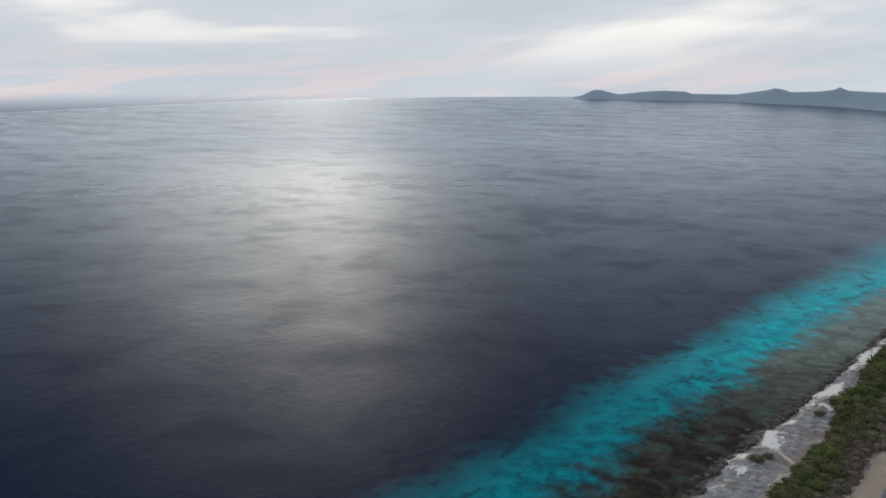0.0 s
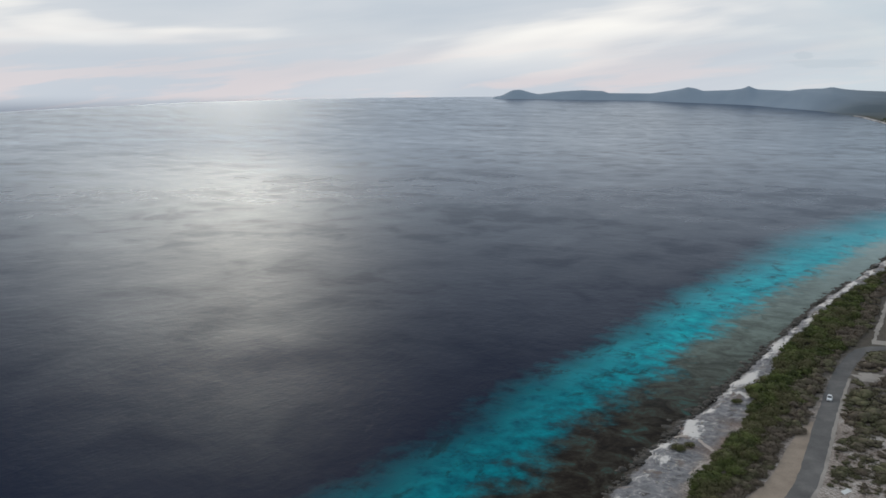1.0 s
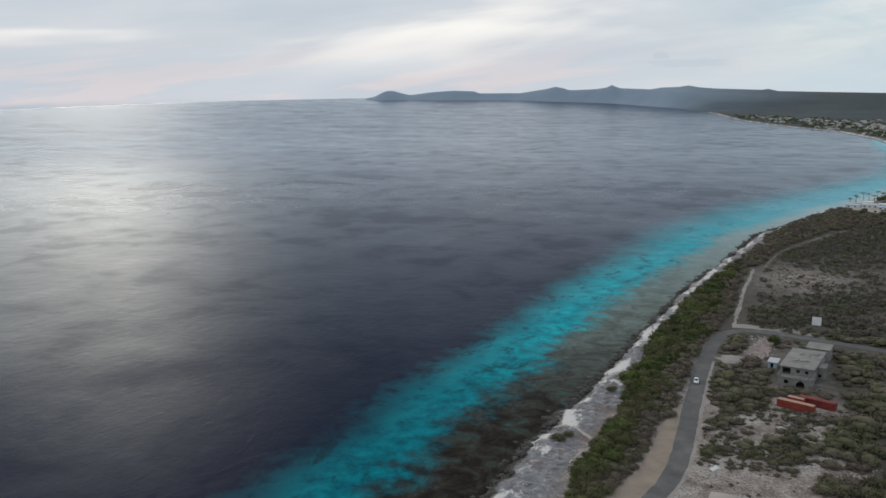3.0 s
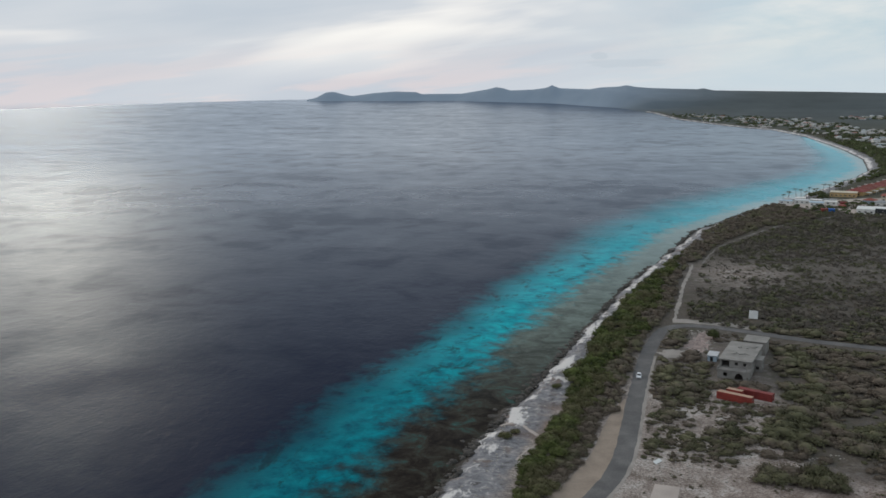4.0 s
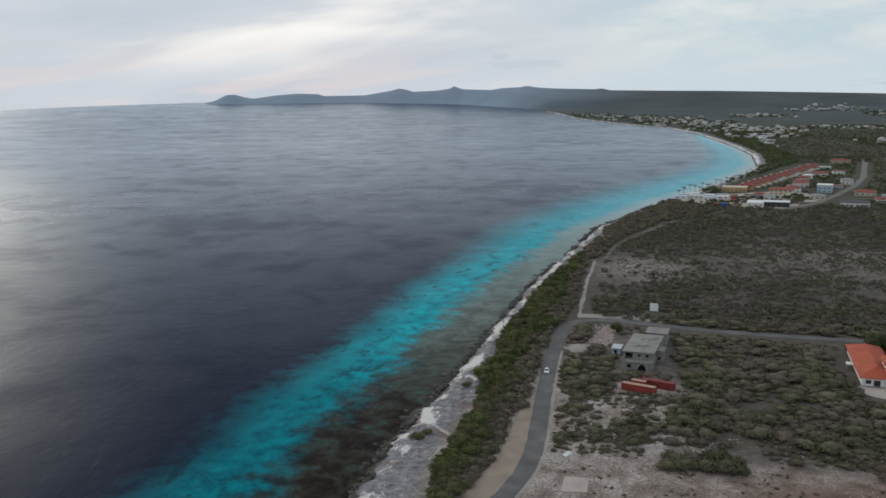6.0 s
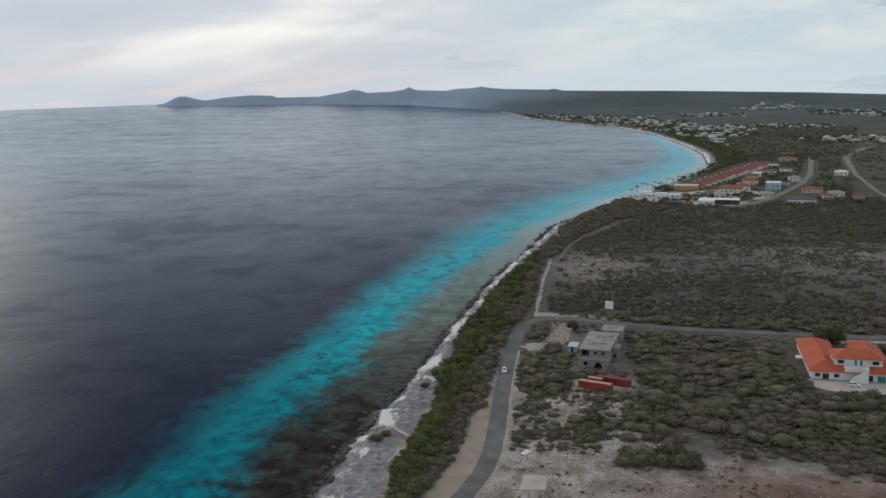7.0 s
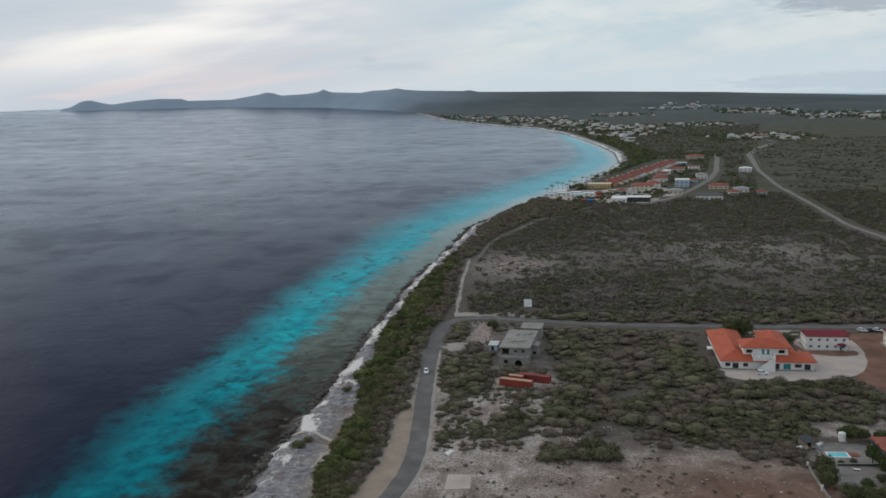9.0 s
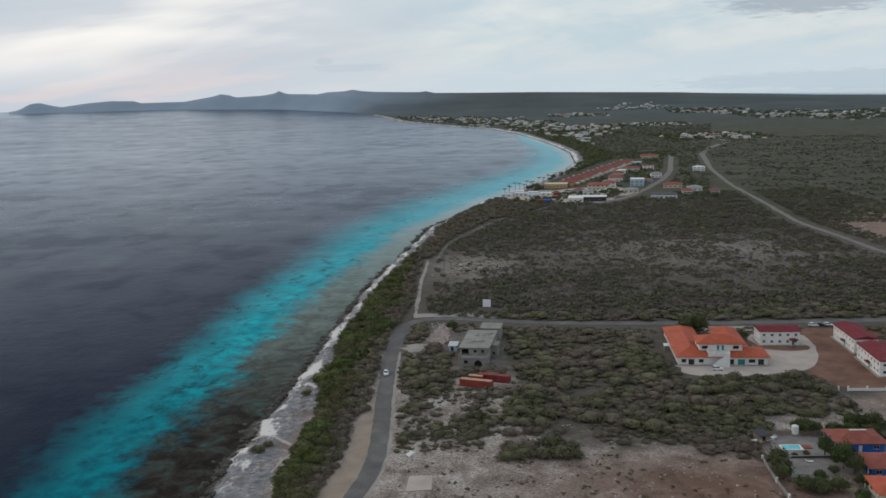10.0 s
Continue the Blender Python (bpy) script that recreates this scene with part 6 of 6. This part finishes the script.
mass("thorn_scrub", [p for p in near_field[150:] if p[1] >= 315], shapes_of(range(171, 179), 6, 380, 0.50, 0.080, 3, 7, 0.80), LEAF_DRY, "thick olive thorn scrub between the road and the houses", "scrub")
mid_field = scatter(62000, -12, 380, 390, 860, field, field_size, 13, 0.44)
low_tufts = scatter(30000, 0, 320, 412, 820, lambda x, y, g, r: g.random() < 0.55 + 0.9 * wave(x, y, 0.05, 41.0), lambda g, x, y: 0.5 + 1.2 * g.random() ** 2, 20, 0.6)[:10000]
mass("low_tufts", low_tufts, shapes_of((87, 88, 89), 1, 12, 0.55, 0.26), LEAF_FIELD, "low grey-green tufts scattered over dry soil", "tufts")
mass("scrub_field", mid_field, shapes_of(range(81, 87), 2, 30, 0.46, 0.17), LEAF_FIELD, "wide field of low dry thorn scrub", "scrub", 1.35)


def far_rule(x, y, rng, r):
    return math.hypot(x, y) > 840 and x / y < 0.31 and abs(math.degrees(math.atan2(-x, y)) + 8) < 24 and coast_of(x, y) > 25 and rng.random() < 0.6 + 0.5 * wave(x, y, 0.006, 5.0)


far_field = scatter(34000, 40, 900, 820, 2300, far_rule, lambda rng, x, y: rng.uniform(1.6, 4.2), 14, 0.5)
mass("far_scrub", far_field, shapes_of(range(91, 94), 1, 10, 0.45, 0.3), LEAF_FIELD, "distant dry scrubland beyond the resort", "scrub")


LEAF_PLAIN = leaf_material("plain_scrub_leaves", (0.034, 0.038, 0.020), (0.058, 0.062, 0.034), (0.090, 0.092, 0.052), (0.075, 0.066, 0.050))
plain_field = scatter(20000, 250, 1000, 640, 1700, lambda x, y, g, r: x > np.interp(y, [640, 773, 919, 1094, 1344, 1700], [276, 296, 316, 352, 414, 560]) and x < 0.52 * y and g.random() < 0.5 + 0.8 * wave(x, y, 0.015, 61.0), lambda g, x, y: 1.0 + 2.2 * g.random() ** 1.5, 24, 0.5)
mass("plain_scrub", plain_field, shapes_of((193, 194, 195), 1, 14, 0.45, 0.28), LEAF_PLAIN, "low olive scrub over the wide inland plain", "scrub")


def grove(x, y, rng, r):
    s = coast_of(x, y)
    return 16 < s < 62 and rng.random() < 0.8


bay_trees = scatter(5500, 60, 300, 900, 1900, grove, lambda rng, x, y: rng.uniform(4, 8), 15, 0.5)
mass("bay_trees", bay_trees, shapes_of((95, 96, 97), 4, 30, 0.8), LEAF_GREEN, "green trees lining the far bay", "trees")
town_trees = scatter(7000, -150, 1400, 1650, 3200, lambda x, y, rng, r: coast_of(x, y) > 14 and any(abs(x - d[0]) < d[2] * 1.15 and abs(y - d[1]) < d[3] * 1.15 for d in DISTRICTS), lambda rng, x, y: rng.uniform(4, 8), 16, 0.4)
mass("town_trees", town_trees, shapes_of((98, 99), 2, 10, 0.7, 0.25), LEAF_GREEN, "dark trees between the houses of the far town", "trees")


resort_trees = scatter(5200, 60, 400, 795, 1420, lambda x, y, g, r: coast_of(x, y) > 26 and x < np.interp(y, [795, 1000, 1420], [262, 290, 380]) and g.random() < 0.5 + 0.6 * wave(x, y, 0.02, 2.5), lambda g, x, y: g.uniform(2.0, 4.5), 18, 0.5)
mass("resort_trees", resort_trees, shapes_of((110, 111, 112), 4, 40, 0.8), LEAF_GREEN, "green garden trees round the resort houses", "trees")


def far_house():
    v = [(-7, -6, -2), (7, -6, -2), (7, 6, -2), (-7, 6, -2), (-7, -6, 4), (7, -6, 4), (7, 6, 4), (-7, 6, 4), (-3, 0, 6), (3, 0, 6)]
    f = [(0, 1, 5, 4), (1, 2, 6, 5), (2, 3, 7, 6), (3, 0, 4, 7), (4, 5, 9, 8), (5, 6, 9), (6, 7, 8, 9), (7, 4, 8)]
    return np.array(v, float) / 7, f, len(f)


rng = random.Random(91)
specks = []
for cx, cy, hx, hy, turn, count in DISTRICTS:
    for _ in range(int(count * 0.9)):
        x, y = cx + rng.uniform(-1.2, 1.2) * hx, cy + rng.uniform(-1.2, 1.2) * hy
        if coast_of(x, y) > 25:
            specks.append((x, y, rng.uniform(3.5, 6.5), rng.uniform(-40, 40), rng.random()))
mass("far_houses", specks, [far_house()], plain("weathered_house_wall", (0.48, 0.45, 0.42), 0.9, 0.35, 0.01, 0.05, 0.0), "many small pale houses of the distant town", "houses")


def garden_tree(x, y, r, tall, seed, label):
    """A tree with a tapered trunk, limbs and a crown of clumps and sprays."""
    t = thing("tree", x, y, seed * 40, label, "tree", "garden trees")
    bm = bmesh.new()
    tube(bm, (0, 0, -0.2), (0.1, 0.1, tall * 0.45), 0.22, 0.14, 8)
    part("trunk", bm, BARK, t)
    rng = random.Random(seed)
    for _ in range(4):
        a = rng.uniform(0, 6.28)
        part("limb", tube(bmesh.new(), (0.1, 0.1, tall * 0.4), (r * 0.5 * math.cos(a), r * 0.5 * math.sin(a), tall * 0.72), 0.1, 0.04, 6), BARK, t)
    v, f = shrub_shape(seed + 200, 8, 1300, 1.0, 0.085, 3, 8)
    v = [(p[0] * r * 1.25, p[1] * r * 1.1, tall * 0.02 + p[2] * tall * 0.98) for p in v]
    c = new("crown", mesh_of("crown", v, f, LEAF_GREEN))
    c.parent = t


for k, (x, y, r, h) in enumerate([(104.5, 362, 4.2, 8), (109, 361, 3.4, 7), (106.5, 232, 2.2, 6.0), (108, 228.5, 2.0, 5.0), (91.6, 228, 2.6, 4.6), (90.4, 223, 2.8, 4.8), (89.4, 218.5, 2.6, 4.2), (107.9, 223.6, 3.0, 7.5), (109.2, 220, 2.4, 6.0), (92.4, 212, 2.8, 3.6), (96, 210.5, 2.8, 3.2), (101, 211, 2.6, 3.4), (108, 249.2, 3.0, 4.6), (125, 253, 3.2, 4.2), (130, 252, 3.2, 4.6),
                                  (104, 221, 1.5, 2.2), (99, 218, 1.8, 2.4), (108.6, 213, 2.2, 3.2), (97, 212.5, 2.2, 2.6), (106.6, 250.5, 2.8, 3.6), (111, 249.5, 2.4, 3.2), (116, 247.6, 2.8, 3.4), (121, 247, 2.6, 3.6), (126, 245.6, 2.8, 3.8),
                                  (101.6, 233.0, 1.0, 1.5), (98, 232.4, 0.9, 1.3), (104.4, 205, 2.0, 2.8), (3, 378, 2.6, 4.2), (125, 352, 1.6, 2.8), (172, 352, 2.2, 3.5)]):
    garden_tree(x, y, r, h, k + 1, "dark green leafy garden tree beside a house")


def palm(x, y, tall, seed):
    p = thing("palm_tree", x, y, seed * 50, "coconut palm leaning by the beach", "palm", "beach palms")
    bm = bmesh.new()
    lean = Vector((0.12 * tall, 0.05 * tall, tall))
    tube(bm, (0, 0, -0.2), lean * 0.5 + Vector((-0.15, 0, 0)), 0.22, 0.17, 7)
    tube(bm, lean * 0.5 + Vector((-0.15, 0, 0)), lean, 0.17, 0.13, 7)
    part("trunk", bm, BARK, p)
    rng = random.Random(seed)
    v, f = [], []
    for k in range(13):
        a, up = 2 * math.pi * k / 13 + rng.uniform(-0.2, 0.2), rng.uniform(0.2, 0.9)
        prev = None
        for j in range(6):
            d = 0.55 * j
            c = lean + Vector((d * math.cos(a), d * math.sin(a), up * d - 0.16 * d * d))
            w = 0.42 * (1 - abs(j - 2) / 4.5)
            s = Vector((-math.sin(a), math.cos(a), 0)) * w
            i = len(v)
            v += [tuple(c - s - Vector((0, 0, w * 0.5))), tuple(c), tuple(c + s - Vector((0, 0, w * 0.5)))]
            if prev is not None:
                f += [(prev, prev + 1, i + 1, i), (prev + 1, prev + 2, i + 2, i + 1)]
            prev = i
    c = new("crown", mesh_of("crown", v, f, LEAF_GREEN))
    c.parent = p


for k, (x, y) in enumerate([(66, 902), (72, 908), (79, 914), (84, 921), (92, 932), (99, 940), (70, 896), (108, 958), (116, 975), (124, 990), (88, 912), (96, 925), (132, 1005), (140, 1030)]):
    palm(x, y, 7.0 + (k * 37 % 5) * 0.6, k + 1)


def stone_shape(seed):
    rng = random.Random(seed)
    bm = bmesh.new()
    bmesh.ops.create_icosphere(bm, subdivisions=1, radius=1.0)
    for q in bm.verts:
        q.co *= rng.uniform(0.65, 1.25)
        q.co.z = q.co.z * 0.6 + 0.2
    v = np.array([tuple(q.co) for q in bm.verts])
    f = [tuple(q.index for q in p.verts) for p in bm.faces]
    bm.free()
    return v, f, len(f)


def along(count, lo, hi, y0, y1, size, seed, keep):
    rng = random.Random(seed)
    out = []
    c = curve_line([tuple(p) for p in COAST[3:16]], 1.0)
    t = np.gradient(c, axis=0)
    ok = [i for i in range(len(c)) if y0 < c[i][1] < y1]
    for _ in range(count):
        i = rng.choice(ok)
        n = np.array((t[i][1], -t[i][0])) / math.hypot(*t[i])
        d = rng.uniform(lo, hi)
        x, y = c[i] + n * d
        if keep(x, y, d):
            out.append((x, y, size(rng), rng.uniform(0, 360), rng.random()))
    return out


STONES = [stone_shape(s) for s in range(1, 7)]
dark = along(4600, -2.5, 4.0, 150, 820, lambda g: g.uniform(0.25, 1.05) * (1.8 if g.random() < 0.06 else 1), 31, lambda x, y, d: wave(x, y, 0.05, 2.0) > -0.25)
mass("shore_rocks", dark, STONES, RUBBLE, "dark wet coral rocks along the water's edge", "rocks")
light = along(1500, 2.5, 15, 150, 700, lambda g: g.uniform(0.1, 0.38), 32, lambda x, y, d: wave(x, y, 0.08, 4.0) > -0.1)
mass("coral_rubble", light, STONES, PALE, "bleached coral rubble on the rocky shore", "rubble")
rng = random.Random(77)
loose = [(rng.uniform(-14, 86), rng.uniform(195, 262), 0.06 + 0.34 * rng.random() ** 3, rng.uniform(0, 360), rng.random()) for _ in range(2600)]
loose += [(rng.uniform(-8, 4), rng.uniform(356, 392), 0.1 + 0.55 * rng.random() ** 3, rng.uniform(0, 360), rng.random()) for _ in range(260)]
loose += [(rng.uniform(286, 345), rng.uniform(560, 720), 0.3 + 1.1 * rng.random() ** 3, rng.uniform(0, 360), rng.random()) for _ in range(160)]
loose = [p for p in loose if wave(p[0], p[1], 0.07, 6.0) > (0.02 if p[1] < 300 else -0.2) and (p[1] > 300 or free(p[0], p[1], 0.2))]
mass("loose_stones", loose, STONES, PALE, "pale loose stones and debris on bare ground", "stones")
twigs = scatter(4200, -14, 95, 195, 275, lambda x, y, g, r: g.random() < 0.25 + 1.2 * wave(x, y, 0.06, 7.0), lambda g, x, y: 0.2 + 1.0 * g.random() ** 2.5, 33, 0.5)
mass("low_weeds", twigs, shapes_of((101, 102), 1, 22, 0.5, 0.2), LEAF_DRY, "low dry weeds on rubbly bare ground", "weeds")
for k, h in enumerate(SHORE):
    h.matrix_world = pose(-40.5 + 1.5 * k, 268 + 6 * k, -0.05)
    h.scale = (2.6, 2.8, 2.8)
for k, h in enumerate(DRY):
    h.matrix_world = pose(40 + 7 * k, 268 + 5 * (k % 2), -0.05)
    h.scale = (2.6, 2.9, 2.3)
